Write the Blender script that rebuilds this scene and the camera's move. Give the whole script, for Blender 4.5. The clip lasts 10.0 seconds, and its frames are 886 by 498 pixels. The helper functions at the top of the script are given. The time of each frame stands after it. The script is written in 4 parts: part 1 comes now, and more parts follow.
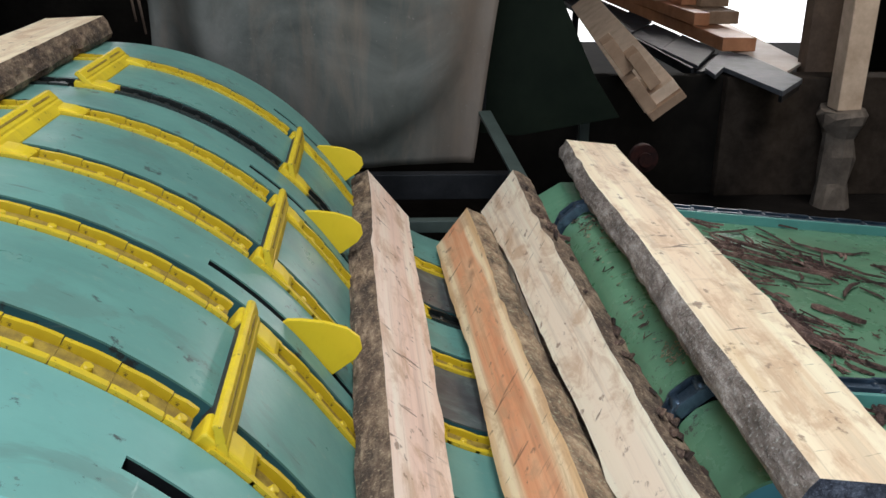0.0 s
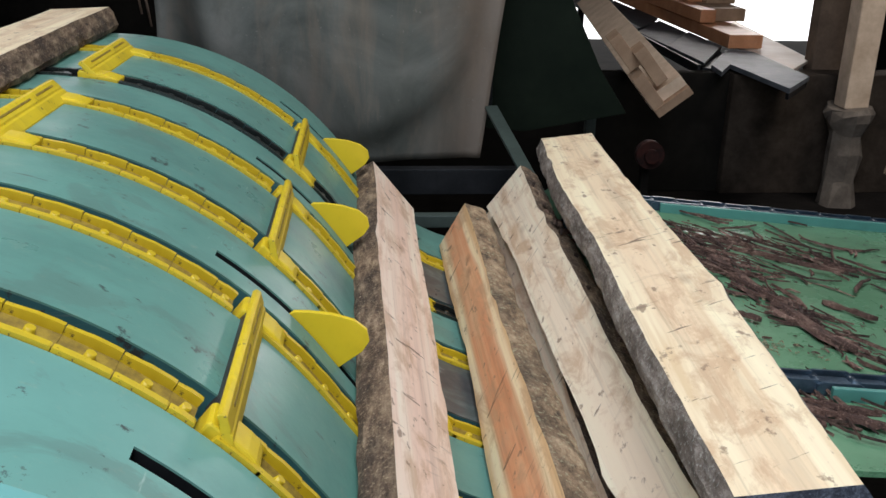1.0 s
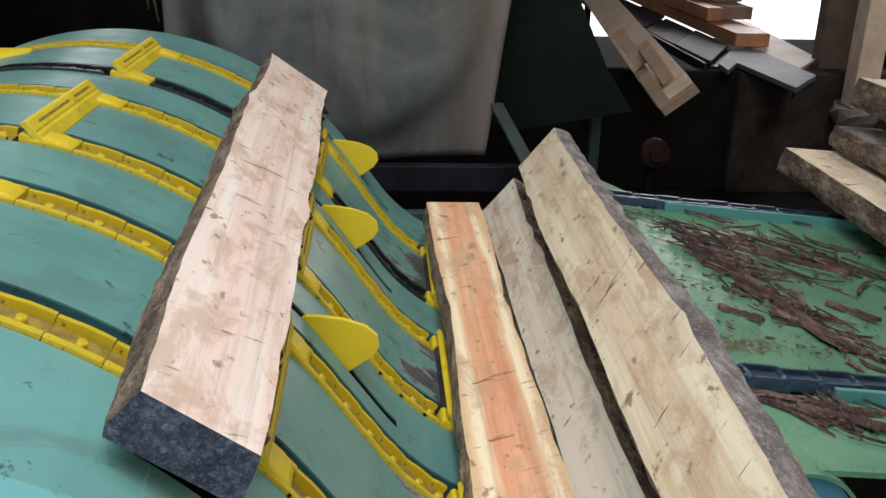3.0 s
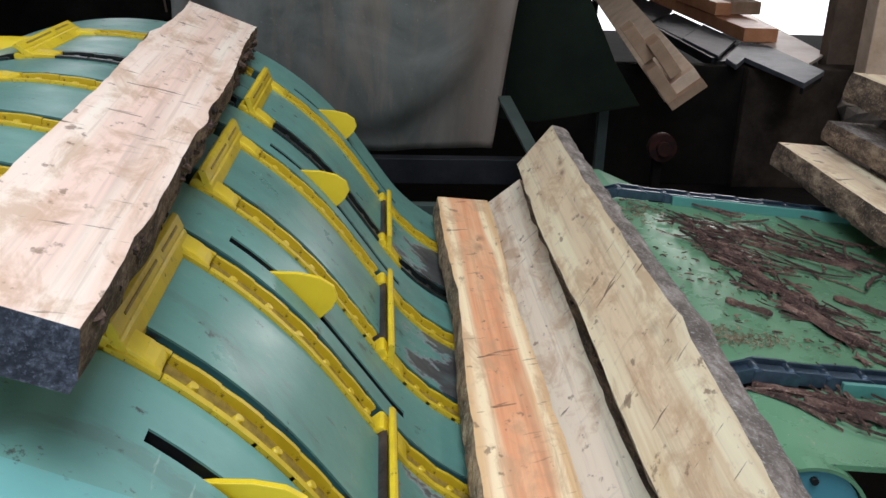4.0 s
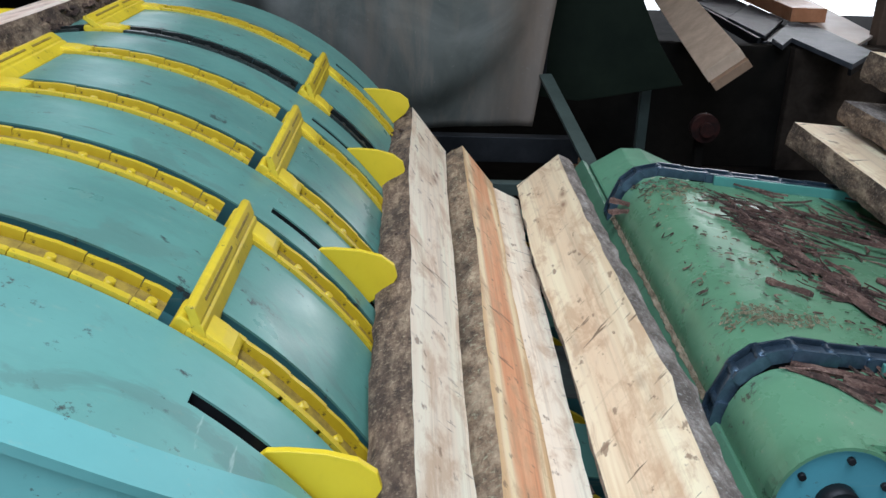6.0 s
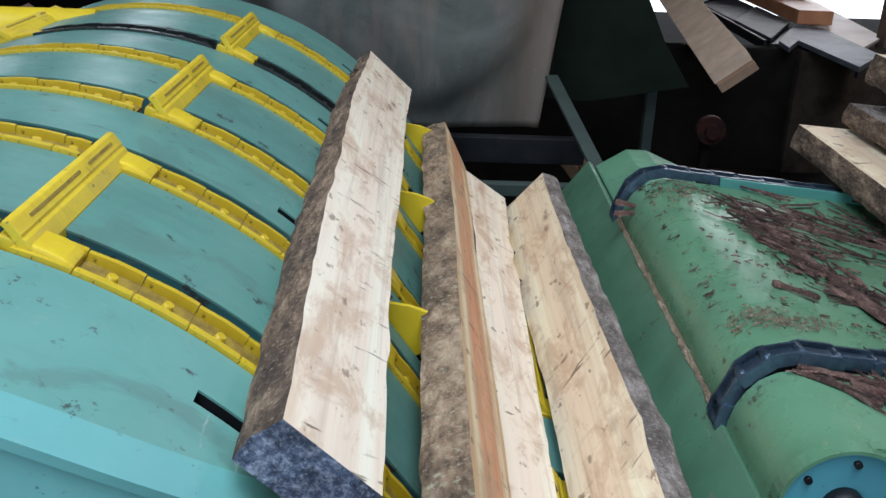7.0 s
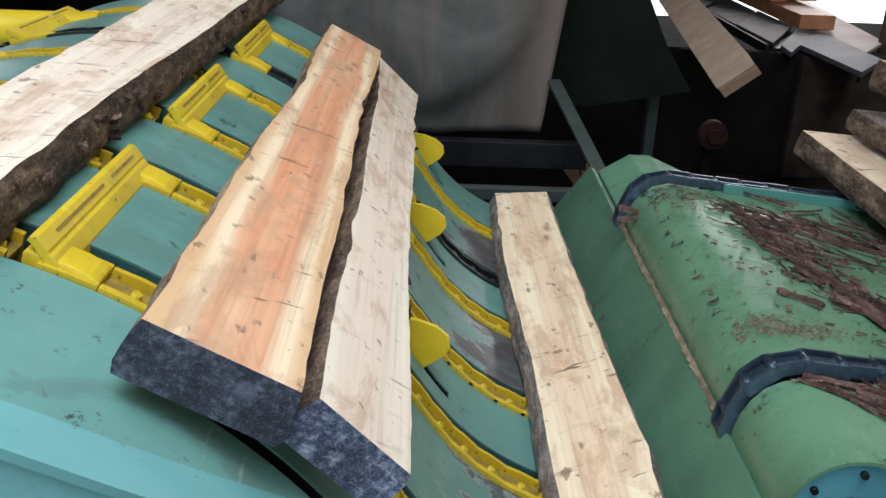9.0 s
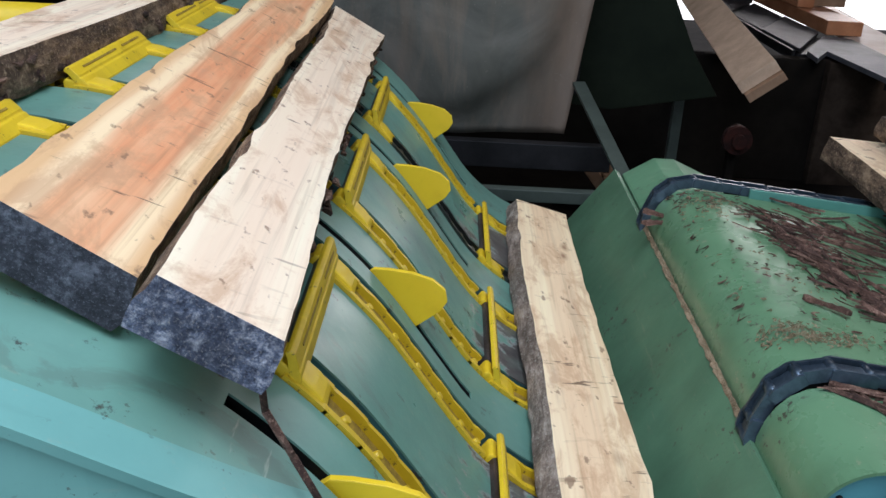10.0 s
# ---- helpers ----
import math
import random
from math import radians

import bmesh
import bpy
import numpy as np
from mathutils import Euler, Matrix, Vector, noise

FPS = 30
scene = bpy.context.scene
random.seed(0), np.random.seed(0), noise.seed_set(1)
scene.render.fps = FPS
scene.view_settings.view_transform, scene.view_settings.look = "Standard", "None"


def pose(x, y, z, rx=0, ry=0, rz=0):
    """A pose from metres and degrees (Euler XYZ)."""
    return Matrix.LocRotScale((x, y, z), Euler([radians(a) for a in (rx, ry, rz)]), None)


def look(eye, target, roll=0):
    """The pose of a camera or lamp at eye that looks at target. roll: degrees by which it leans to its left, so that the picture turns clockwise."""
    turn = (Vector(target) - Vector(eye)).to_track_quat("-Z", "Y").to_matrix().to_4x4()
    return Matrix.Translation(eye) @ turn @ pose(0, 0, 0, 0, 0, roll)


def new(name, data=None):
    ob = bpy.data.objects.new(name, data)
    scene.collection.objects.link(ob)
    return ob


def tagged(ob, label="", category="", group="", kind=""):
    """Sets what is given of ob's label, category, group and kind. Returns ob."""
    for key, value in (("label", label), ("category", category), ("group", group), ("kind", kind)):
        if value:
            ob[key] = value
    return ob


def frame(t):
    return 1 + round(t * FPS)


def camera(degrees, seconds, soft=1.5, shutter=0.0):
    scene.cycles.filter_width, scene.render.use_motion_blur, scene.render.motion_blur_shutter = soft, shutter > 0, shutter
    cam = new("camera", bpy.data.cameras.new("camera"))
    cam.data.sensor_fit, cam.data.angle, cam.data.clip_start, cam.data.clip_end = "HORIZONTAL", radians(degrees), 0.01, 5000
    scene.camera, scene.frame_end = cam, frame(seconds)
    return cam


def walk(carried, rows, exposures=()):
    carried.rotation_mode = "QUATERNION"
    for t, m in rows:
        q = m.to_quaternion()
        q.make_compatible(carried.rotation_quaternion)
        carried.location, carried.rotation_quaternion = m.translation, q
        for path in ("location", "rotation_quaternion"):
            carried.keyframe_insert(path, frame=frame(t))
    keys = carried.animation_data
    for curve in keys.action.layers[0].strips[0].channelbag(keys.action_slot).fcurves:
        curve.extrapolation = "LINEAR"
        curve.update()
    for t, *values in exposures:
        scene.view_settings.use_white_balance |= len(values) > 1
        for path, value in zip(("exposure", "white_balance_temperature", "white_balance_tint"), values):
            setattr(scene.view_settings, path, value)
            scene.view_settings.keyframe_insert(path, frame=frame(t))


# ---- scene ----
cam = camera(51.1, 10.0)

PATH = [
    (0, (0.272, -0.932, 1.79), (0.43, 0.931, 1.079), 0.9),
    (0.5, (0.265, -0.92, 1.778), (0.422, 0.942, 1.066), 1.1),
    (1, (0.261, -0.919, 1.776), (0.414, 0.942, 1.06), 1.2),
    (1.5, (0.26, -0.919, 1.776), (0.409, 0.942, 1.058), 1.2),
    (2, (0.262, -0.922, 1.779), (0.41, 0.937, 1.057), 1.4),
    (2.5, (0.263, -0.923, 1.783), (0.409, 0.937, 1.061), 1.4),
    (4, (0.255, -0.924, 1.777), (0.388, 0.93, 1.04), 1.9),
    (4.5, (0.251, -0.92, 1.776), (0.385, 0.932, 1.033), 2.1),
    (5, (0.25, -0.923, 1.772), (0.381, 0.927, 1.024), 2.2),
    (5.5, (0.252, -0.922, 1.771), (0.38, 0.926, 1.016), 2.0),
    (5.62, (0.26, -0.938, 1.771), (0.316, 0.907, 0.996), 1.8),
    (5.7, (0.258, -0.938, 1.771), (0.312, 0.904, 0.994), 1.8),
    (6.8, (0.25, -0.935, 1.769), (0.293, 0.906, 0.989), 2.1),
    (7, (0.25, -0.935, 1.769), (0.293, 0.908, 0.991), 2.1),
    (7.5, (0.251, -0.932, 1.766), (0.293, 0.912, 0.993), 2.1),
    (8, (0.249, -0.93, 1.766), (0.293, 0.912, 0.989), 2.3),
    (8.5, (0.248, -0.931, 1.772), (0.291, 0.911, 0.995), 2.1),
    (9, (0.243, -0.925, 1.773), (0.286, 0.919, 1.0), 2.3),
    (9.5, (0.235, -0.925, 1.773), (0.262, 0.92, 1.0), 2.8),
    (10, (0.23, -0.923, 1.769), (0.235, 0.921, 0.996), 3.0),
]
WHITE = [(0, -0.1, 6220, 10), (2.5, -0.17, 6220, 11), (4.0, -0.18, 6080, 11.5), (5.0, -0.12, 5850, 9), (5.7, 0.0, 5650, 8), (7.0, -0.1, 5680, 9.5), (8.5, -0.1, 6080, 13.5), (9.2, -0.18, 6080, 13.5), (10.0, -0.2, 6080, 14.5)]
walk(cam, [(t, look(e, g, r)) for t, e, g, r in PATH], WHITE)

# ---- world and light ----
world = bpy.data.worlds.new("sky")
scene.world = world
world.use_nodes = True
wn = world.node_tree
sky = wn.nodes.new("ShaderNodeTexSky")
sky.sky_type = "NISHITA"
sky.sun_disc = False
sky.sun_elevation, sky.sun_rotation = radians(48), radians(30)
wn.links.new(sky.outputs[0], wn.nodes["Background"].inputs[0])
wn.nodes["Background"].inputs[1].default_value = 0.10


def lamp(name, kind, m, power, colour, size=1.0, size_y=1.0):
    d = bpy.data.lights.new(name, kind)
    d.energy, d.color = power, colour
    if kind == "AREA":
        d.shape, d.size, d.size_y = "RECTANGLE", size, size_y
    else:
        d.angle = radians(size)
    ob = new(name, d)
    ob.matrix_world = m
    return ob


lamp("sun", "SUN", look((0.5, -3, 9), (0, 0, 0)), 0.8, (1.0, 0.97, 0.95), 14)
lamp("skylight_glow", "AREA", look((0.1, -0.95, 4.36), (0.0, -0.3, 1.0)), 185, (0.885, 0.92, 1.0), 2.7, 3.8)
lamp("doorway_glow", "AREA", look((-0.6, -4.9, 1.75), (-0.3, 0.0, 1.1)), 124, (0.86, 0.93, 1.0), 3.2, 2.9)
lamp("opening_glow", "AREA", look((3.98, 9.3, 1.9), (0.6, 1.0, 0.9)), 76, (1.0, 0.90, 0.82), 1.9, 2.0)
# fill lamp for the far pillar and door post, under an added roof opening
lamp("pillar_fill_glow", "AREA", look((3.5, 2.9, 4.36), (3.45, 3.2, 1.0)), 60, (1.0, 0.90, 0.80), 1.3, 1.1)
scene.view_settings.exposure = 0.0


# ---- materials ----
def ramp(nt, fac, stops):
    r = nt.nodes.new("ShaderNodeValToRGB")
    while len(r.color_ramp.elements) < len(stops):
        r.color_ramp.elements.new(0.5)
    for e, (p, c) in zip(r.color_ramp.elements, stops):
        e.position, e.color = p, (*c, 1)
    nt.links.new(fac, r.inputs[0])
    return r.outputs[0]


def noise_of(nt, vec, scale, detail=5, rough=0.6, distort=0.0):
    n = nt.nodes.new("ShaderNodeTexNoise")
    n.inputs["Scale"].default_value = scale
    n.inputs["Detail"].default_value = detail
    n.inputs["Roughness"].default_value = rough
    n.inputs["Distortion"].default_value = distort
    nt.links.new(vec, n.inputs["Vector"])
    return n.outputs[0]


def mix_of(nt, fac, a, b, mode="MIX"):
    m = nt.nodes.new("ShaderNodeMix")
    m.data_type, m.blend_type = "RGBA", mode
    for v, i in ((fac, 0), (a, 6), (b, 7)):
        if isinstance(v, (int, float)):
            m.inputs[i].default_value = v
        elif isinstance(v, tuple):
            m.inputs[i].default_value = (*v, 1)
        else:
            nt.links.new(v, m.inputs[i])
    return m.outputs[2]


def begin(name, rough=0.5, metal=0.0):
    m = bpy.data.materials.new(name)
    m.use_nodes = True
    nt = m.node_tree
    b = nt.nodes["Principled BSDF"]
    b.inputs["Roughness"].default_value = rough
    b.inputs["Metallic"].default_value = metal
    co = nt.nodes.new("ShaderNodeTexCoord").outputs["Object"]
    return m, nt, b, co


def scaled(nt, vec, s, off=None):
    m = nt.nodes.new("ShaderNodeMapping")
    m.inputs["Scale"].default_value = s
    nt.links.new(vec, m.inputs["Vector"])
    if off is not None:
        nt.links.new(off, m.inputs["Location"])
    return m.outputs[0]


def bump(nt, b, height, strength=0.3, dist=0.01):
    n = nt.nodes.new("ShaderNodeBump")
    n.inputs["Strength"].default_value = strength
    n.inputs["Distance"].default_value = dist
    nt.links.new(height, n.inputs["Height"])
    nt.links.new(n.outputs[0], b.inputs["Normal"])


def maths(nt, op, a, b=None, c=None):
    n = nt.nodes.new("ShaderNodeMath")
    n.operation = op
    for v, k in ((a, 0), (b, 1), (c, 2)):
        if v is None:
            continue
        if isinstance(v, (int, float)):
            n.inputs[k].default_value = v
        else:
            nt.links.new(v, n.inputs[k])
    return n.outputs[0]


def paint(name, base, dark, worn, rough=0.4, wear=0.66, scale=3.0, scratch=(2, 40, 40), dust=(0.42, 0.36, 0.26), dusty=0.35, rubbed=None, stains=False, herds=(0.56, 0.66)):
    """Old machine paint: faded patches, scuffs, worn spots and fine sawdust."""
    m, nt, b, co = begin(name, rough)
    c = ramp(nt, noise_of(nt, co, scale, 6), [(0.3, dark), (0.62, base)])
    scuff = ramp(nt, noise_of(nt, scaled(nt, co, scratch), 1.4, 6, 0.7), [(0.60, (0, 0, 0)), (0.72, (1, 1, 1))])
    c = mix_of(nt, mix_of(nt, 0.22, (0, 0, 0), scuff), c, dust)
    spots = ramp(nt, noise_of(nt, co, scale * 5, 8, 0.7), [(wear, (0, 0, 0)), (wear + 0.04, (1, 1, 1))])
    c = mix_of(nt, spots, c, worn)
    grime = noise_of(nt, scaled(nt, co, (1.0, 2.2, 1.0)), scale * 0.7, 7, 0.68, 0.4)
    c = mix_of(nt, ramp(nt, grime, [(0.48, (0, 0, 0)), (0.72, (0.42,) * 3)]), c, tuple(0.45 * v + 0.02 for v in dark))
    chips = ramp(nt, noise_of(nt, co, 62, 5, 0.65), [(0.60, (0, 0, 0)), (0.63, (1, 1, 1))])
    herd = ramp(nt, noise_of(nt, co, 5.5, 3), [(herds[0], (0, 0, 0)), (herds[1], (0.9,) * 3)])
    c = mix_of(nt, mix_of(nt, 1.0, chips, herd, "MULTIPLY"), c, (0.055, 0.045, 0.035))
    grit = ramp(nt, noise_of(nt, co, 170, 3), [(0.66, (0, 0, 0)), (0.72, (1, 1, 1))])
    patch = ramp(nt, noise_of(nt, co, 4, 4), [(0.5, (0, 0, 0)), (0.75, (dusty, dusty, dusty))])
    c = mix_of(nt, mix_of(nt, 1.0, grit, patch, "MULTIPLY"), c, dust)
    if stains:
        wet = noise_of(nt, scaled(nt, co, (1.0, 1.5, 1.0)), 4.2, 8, 0.62, 0.6)
        c = mix_of(nt, ramp(nt, wet, [(0.56, (0, 0, 0)), (0.60, (0.38,) * 3)]), c, (0.105, 0.165, 0.135))
        long = noise_of(nt, scaled(nt, co, (5, 70, 5)), 1.0, 4, 0.6, 0.3)
        some = ramp(nt, noise_of(nt, co, 3.3, 3), [(0.5, (0, 0, 0)), (0.6, (0.85,) * 3)])
        c = mix_of(nt, mix_of(nt, 1.0, ramp(nt, long, [(0.675, (0, 0, 0)), (0.70, (1, 1, 1))]), some, "MULTIPLY"), c, (0.05, 0.055, 0.045))
        pale = noise_of(nt, scaled(nt, co, (40, 6, 40)), 1.0, 4, 0.6)
        c = mix_of(nt, ramp(nt, pale, [(0.70, (0, 0, 0)), (0.74, (0.6,) * 3)]), c, (0.36, 0.46, 0.40))
    if rubbed:
        sep = nt.nodes.new("ShaderNodeSeparateXYZ")
        nt.links.new(co, sep.inputs[0])
        edge = maths(nt, "MULTIPLY_ADD", noise_of(nt, scaled(nt, co, (5, 9, 5)), 1.0, 7, 0.7), 0.7, sep.outputs[0])
        c = mix_of(nt, ramp(nt, edge, [(rubbed, (0, 0, 0)), (rubbed + 0.012, (1, 1, 1))]), c, (0.27, 0.29, 0.28))
        c = mix_of(nt, ramp(nt, edge, [(rubbed + 0.012, (0, 0, 0)), (rubbed + 0.03, (0.85,) * 3)]), c,
                   ramp(nt, noise_of(nt, scaled(nt, co, (9, 14, 9)), 1.0, 9, 0.72, 0.5), [(0.36, (0.014, 0.012, 0.012)), (0.47, (0.04, 0.034, 0.032)), (0.55, (0.05, 0.068, 0.056)), (0.66, (0.13, 0.13, 0.12))]))
    nt.links.new(c, b.inputs["Base Color"])
    r = ramp(nt, noise_of(nt, co, 9, 6), [(0.3, (rough - 0.05,) * 3), (0.7, (rough + 0.14,) * 3)])
    nt.links.new(r, b.inputs["Roughness"])
    bump(nt, b, noise_of(nt, co, 26, 6), 0.18, 0.004)
    return m


def wood(name, pale, mid, heart, heart_width=0.03, heart_edge=0.012, lines=False):
    """Freshly sawn face along y: grain, heartwood band, knots, cross dents from the feed teeth, brown smears and grey stain."""
    m, nt, b, co = begin(name, 0.6)
    rnd = nt.nodes.new("ShaderNodeObjectInfo").outputs["Random"]
    sh = nt.nodes.new("ShaderNodeVectorMath")
    sh.operation = "SCALE"
    sh.inputs[0].default_value = (3.1, 7.7, 1.3)
    nt.links.new(rnd, sh.inputs["Scale"])
    off = sh.outputs[0]
    sep = nt.nodes.new("ShaderNodeSeparateXYZ")
    nt.links.new(co, sep.inputs[0])
    grain = noise_of(nt, scaled(nt, co, (95, 1.6, 95), off), 1.0, 6, 0.62, 0.5)
    broad = noise_of(nt, scaled(nt, co, (24, 1.3, 24), off), 1.0, 4, 0.55, 0.8)
    c = ramp(nt, broad, [(0.34, mid), (0.5, pale), (0.68, tuple(min(0.85, 1.12 * v) for v in pale))])
    wander = maths(nt, "MULTIPLY_ADD", noise_of(nt, scaled(nt, co, (1, 1.7, 1), off), 1.0, 2), 0.05, -0.025)
    shifted = maths(nt, "ABSOLUTE", maths(nt, "ADD", sep.outputs[0], wander))
    rag = maths(nt, "MULTIPLY_ADD", broad, 0.03, -0.015)
    long = noise_of(nt, scaled(nt, co, (34, 0.5, 34), off), 1.0, 3, 0.5, 0.3)
    c = mix_of(nt, ramp(nt, long, [(0.53, (0, 0, 0)), (0.62, (0.38,) * 3)]), c, tuple(0.5 * (p + q) for p, q in zip(mid, heart)))
    c = mix_of(nt, ramp(nt, long, [(0.36, (0.6,) * 3), (0.44, (0, 0, 0))]), c, tuple(min(0.86, 1.1 * v + 0.03) for v in pale))
    h = ramp(nt, maths(nt, "ADD", shifted, rag), [(heart_width - heart_edge, (1, 1, 1)), (heart_width + heart_edge, (0, 0, 0))])
    h = mix_of(nt, 1.0, h, ramp(nt, noise_of(nt, scaled(nt, co, (5, 1.6, 5), off), 1.0, 4, 0.6), [(0.36, (0.45,) * 3), (0.56, (1, 1, 1))]), "MULTIPLY")
    streak = noise_of(nt, scaled(nt, co, (40, 1.2, 40), off), 1.0, 5, 0.6, 0.5)
    hc = ramp(nt, streak, [(0.34, tuple(v * 0.78 for v in heart)), (0.5, heart), (0.68, tuple(0.75 * a + 0.25 * q for a, q in zip(heart, pale)))])
    c = mix_of(nt, h, c, hc)
    if lines:
        bare = ramp(nt, maths(nt, "ADD", shifted, rag), [(heart_width + 0.004, (0, 0, 0)), (heart_width + 0.010, (0.9,) * 3), (heart_width + 0.016, (0.7,) * 3), (heart_width + 0.024, (0, 0, 0))])
        c = mix_of(nt, bare, c, (0.86, 0.70, 0.43))
        tan = ramp(nt, maths(nt, "ADD", shifted, rag), [(heart_width + 0.02, (0, 0, 0)), (heart_width + 0.032, (0.92,) * 3)])
        c = mix_of(nt, tan, c, (0.66, 0.43, 0.21))
    c = mix_of(nt, ramp(nt, grain, [(0.30, (0.42,) * 3), (0.46, (0, 0, 0))]), c, tuple(v * 0.55 for v in mid))
    smear = noise_of(nt, scaled(nt, co, (15, 6, 15), off), 1.0, 7, 0.7, 0.5)
    c = mix_of(nt, ramp(nt, smear, [(0.50, (0, 0, 0)), (0.62, (0.58,) * 3)]), c, (0.47, 0.28, 0.15))
    spots = noise_of(nt, scaled(nt, co, (38, 22, 38), off), 1.0, 4, 0.6)
    c = mix_of(nt, ramp(nt, spots, [(0.63, (0, 0, 0)), (0.69, (0.75,) * 3)]), c, (0.20, 0.12, 0.07))
    grey = noise_of(nt, scaled(nt, co, (11, 3, 11), off), 1.3, 5, 0.6)
    c = mix_of(nt, ramp(nt, grey, [(0.62, (0, 0, 0)), (0.76, (0.25,) * 3)]), c, (0.36, 0.30, 0.26))
    skew = nt.nodes.new("ShaderNodeMapping")
    skew.inputs["Rotation"].default_value = (0, 0, radians(-24))
    nt.links.new(co, skew.inputs["Vector"])
    dents = noise_of(nt, scaled(nt, skew.outputs[0], (10, 58, 10), off), 1.0, 3, 0.5)
    where = noise_of(nt, scaled(nt, co, (5, 3.5, 5), off), 1.0, 2)
    dent = mix_of(nt, 1.0, ramp(nt, dents, [(0.655, (0, 0, 0)), (0.69, (1, 1, 1))]), ramp(nt, where, [(0.44, (0.1,) * 3), (0.58, (0.85,) * 3)]), "MULTIPLY")
    c = mix_of(nt, dent, c, (0.13, 0.08, 0.045))
    v = nt.nodes.new("ShaderNodeTexVoronoi")
    v.inputs["Scale"].default_value = 1.0
    nt.links.new(scaled(nt, co, (11, 5.0, 11), off), v.inputs["Vector"])
    pick = ramp(nt, v.outputs["Color"], [(0.50, (0, 0, 0)), (0.52, (1, 1, 1))])
    k = ramp(nt, v.outputs["Distance"], [(0.05, (1, 1, 1)), (0.11, (0.35,) * 3), (0.20, (0, 0, 0))])
    c = mix_of(nt, mix_of(nt, 1.0, k, pick, "MULTIPLY"), c, (0.20, 0.085, 0.04))
    nt.links.new(c, b.inputs["Base Color"])
    bump(nt, b, mix_of(nt, 0.5, grain, dent), 0.3, 0.004)
    return m


def bark_like(name, a, bcol, ccol, scale=30, stretch=0.35, rough=0.9, pieces=False):
    """Rough broken bark: fine fissures, plates and pale scraped patches."""
    m, nt, b, co = begin(name, rough)
    v = scaled(nt, co, (1, stretch, 1))
    n1 = noise_of(nt, v, scale * 1.6, 9, 0.72)
    n3 = noise_of(nt, co, scale * 5, 4, 0.6)
    c = ramp(nt, n1, [(0.34, a), (0.50, bcol), (0.66, ccol)])
    n2 = noise_of(nt, scaled(nt, co, (1, 0.6, 1)), scale * 0.35, 6, 0.65)
    c = mix_of(nt, ramp(nt, n2, [(0.46, (0, 0, 0)), (0.62, (0.8,) * 3)]), c, a)
    c = mix_of(nt, ramp(nt, n2, [(0.30, (0.75,) * 3), (0.42, (0, 0, 0))]), c, ccol)
    c = mix_of(nt, ramp(nt, n3, [(0.55, (0, 0, 0)), (0.72, (0.6,) * 3)]), c, tuple(min(0.6, 1.4 * q) for q in ccol))
    if pieces:
        own = nt.nodes.new("ShaderNodeNewGeometry").outputs["Random Per Island"]
        c = mix_of(nt, 1.0, c, ramp(nt, own, [(0.0, (0.30, 0.28, 0.27)), (0.6, (0.62, 0.58, 0.56)), (0.85, (1, 1, 1))]), "MULTIPLY")
    nt.links.new(c, b.inputs["Base Color"])
    bump(nt, b, mix_of(nt, 0.4, n1, n3), 1.0, 0.02)
    return m


def plain(name, a, bcol, rough=0.6, metal=0.0, scale=8, bumps=0.2, spec=0.5):
    m, nt, b, co = begin(name, rough, metal)
    b.inputs["Specular IOR Level"].default_value = spec
    n1 = noise_of(nt, co, scale, 7, 0.62)
    n2 = noise_of(nt, co, scale * 7, 5, 0.6)
    c = ramp(nt, n1, [(0.3, a), (0.7, bcol)])
    c = mix_of(nt, ramp(nt, n2, [(0.45, (0, 0, 0)), (0.75, (0.35,) * 3)]), c, a)
    nt.links.new(c, b.inputs["Base Color"])
    bump(nt, b, n2, bumps, 0.006)
    return m


def curtain_like(name):
    """Old rubber sheet: grey-green, with brown dust runs and paler streaks."""
    m, nt, b, co = begin(name, 0.7)
    c = ramp(nt, noise_of(nt, co, 2.2, 5, 0.6, 0.8), [(0.3, (0.052, 0.058, 0.048)), (0.5, (0.115, 0.12, 0.102)), (0.7, (0.20, 0.20, 0.175))])
    runs = noise_of(nt, scaled(nt, co, (7, 2, 1.6)), 1.0, 6, 0.65, 0.5)
    c = mix_of(nt, ramp(nt, runs, [(0.48, (0, 0, 0)), (0.70, (0.6,) * 3)]), c, (0.24, 0.185, 0.135))
    sep = nt.nodes.new("ShaderNodeSeparateXYZ")
    nt.links.new(co, sep.inputs[0])
    edge = maths(nt, "MULTIPLY_ADD", noise_of(nt, co, 5, 5), 0.35, sep.outputs[0])
    c = mix_of(nt, ramp(nt, edge, [(0.60, (0, 0, 0)), (0.85, (0.55,) * 3)]), c, (0.23, 0.165, 0.12))
    specks = noise_of(nt, co, 60, 4)
    c = mix_of(nt, ramp(nt, specks, [(0.66, (0, 0, 0)), (0.74, (0.5,) * 3)]), c, (0.26, 0.24, 0.21))
    nt.links.new(c, b.inputs["Base Color"])
    bump(nt, b, noise_of(nt, co, 14, 6), 0.35, 0.012)
    return m


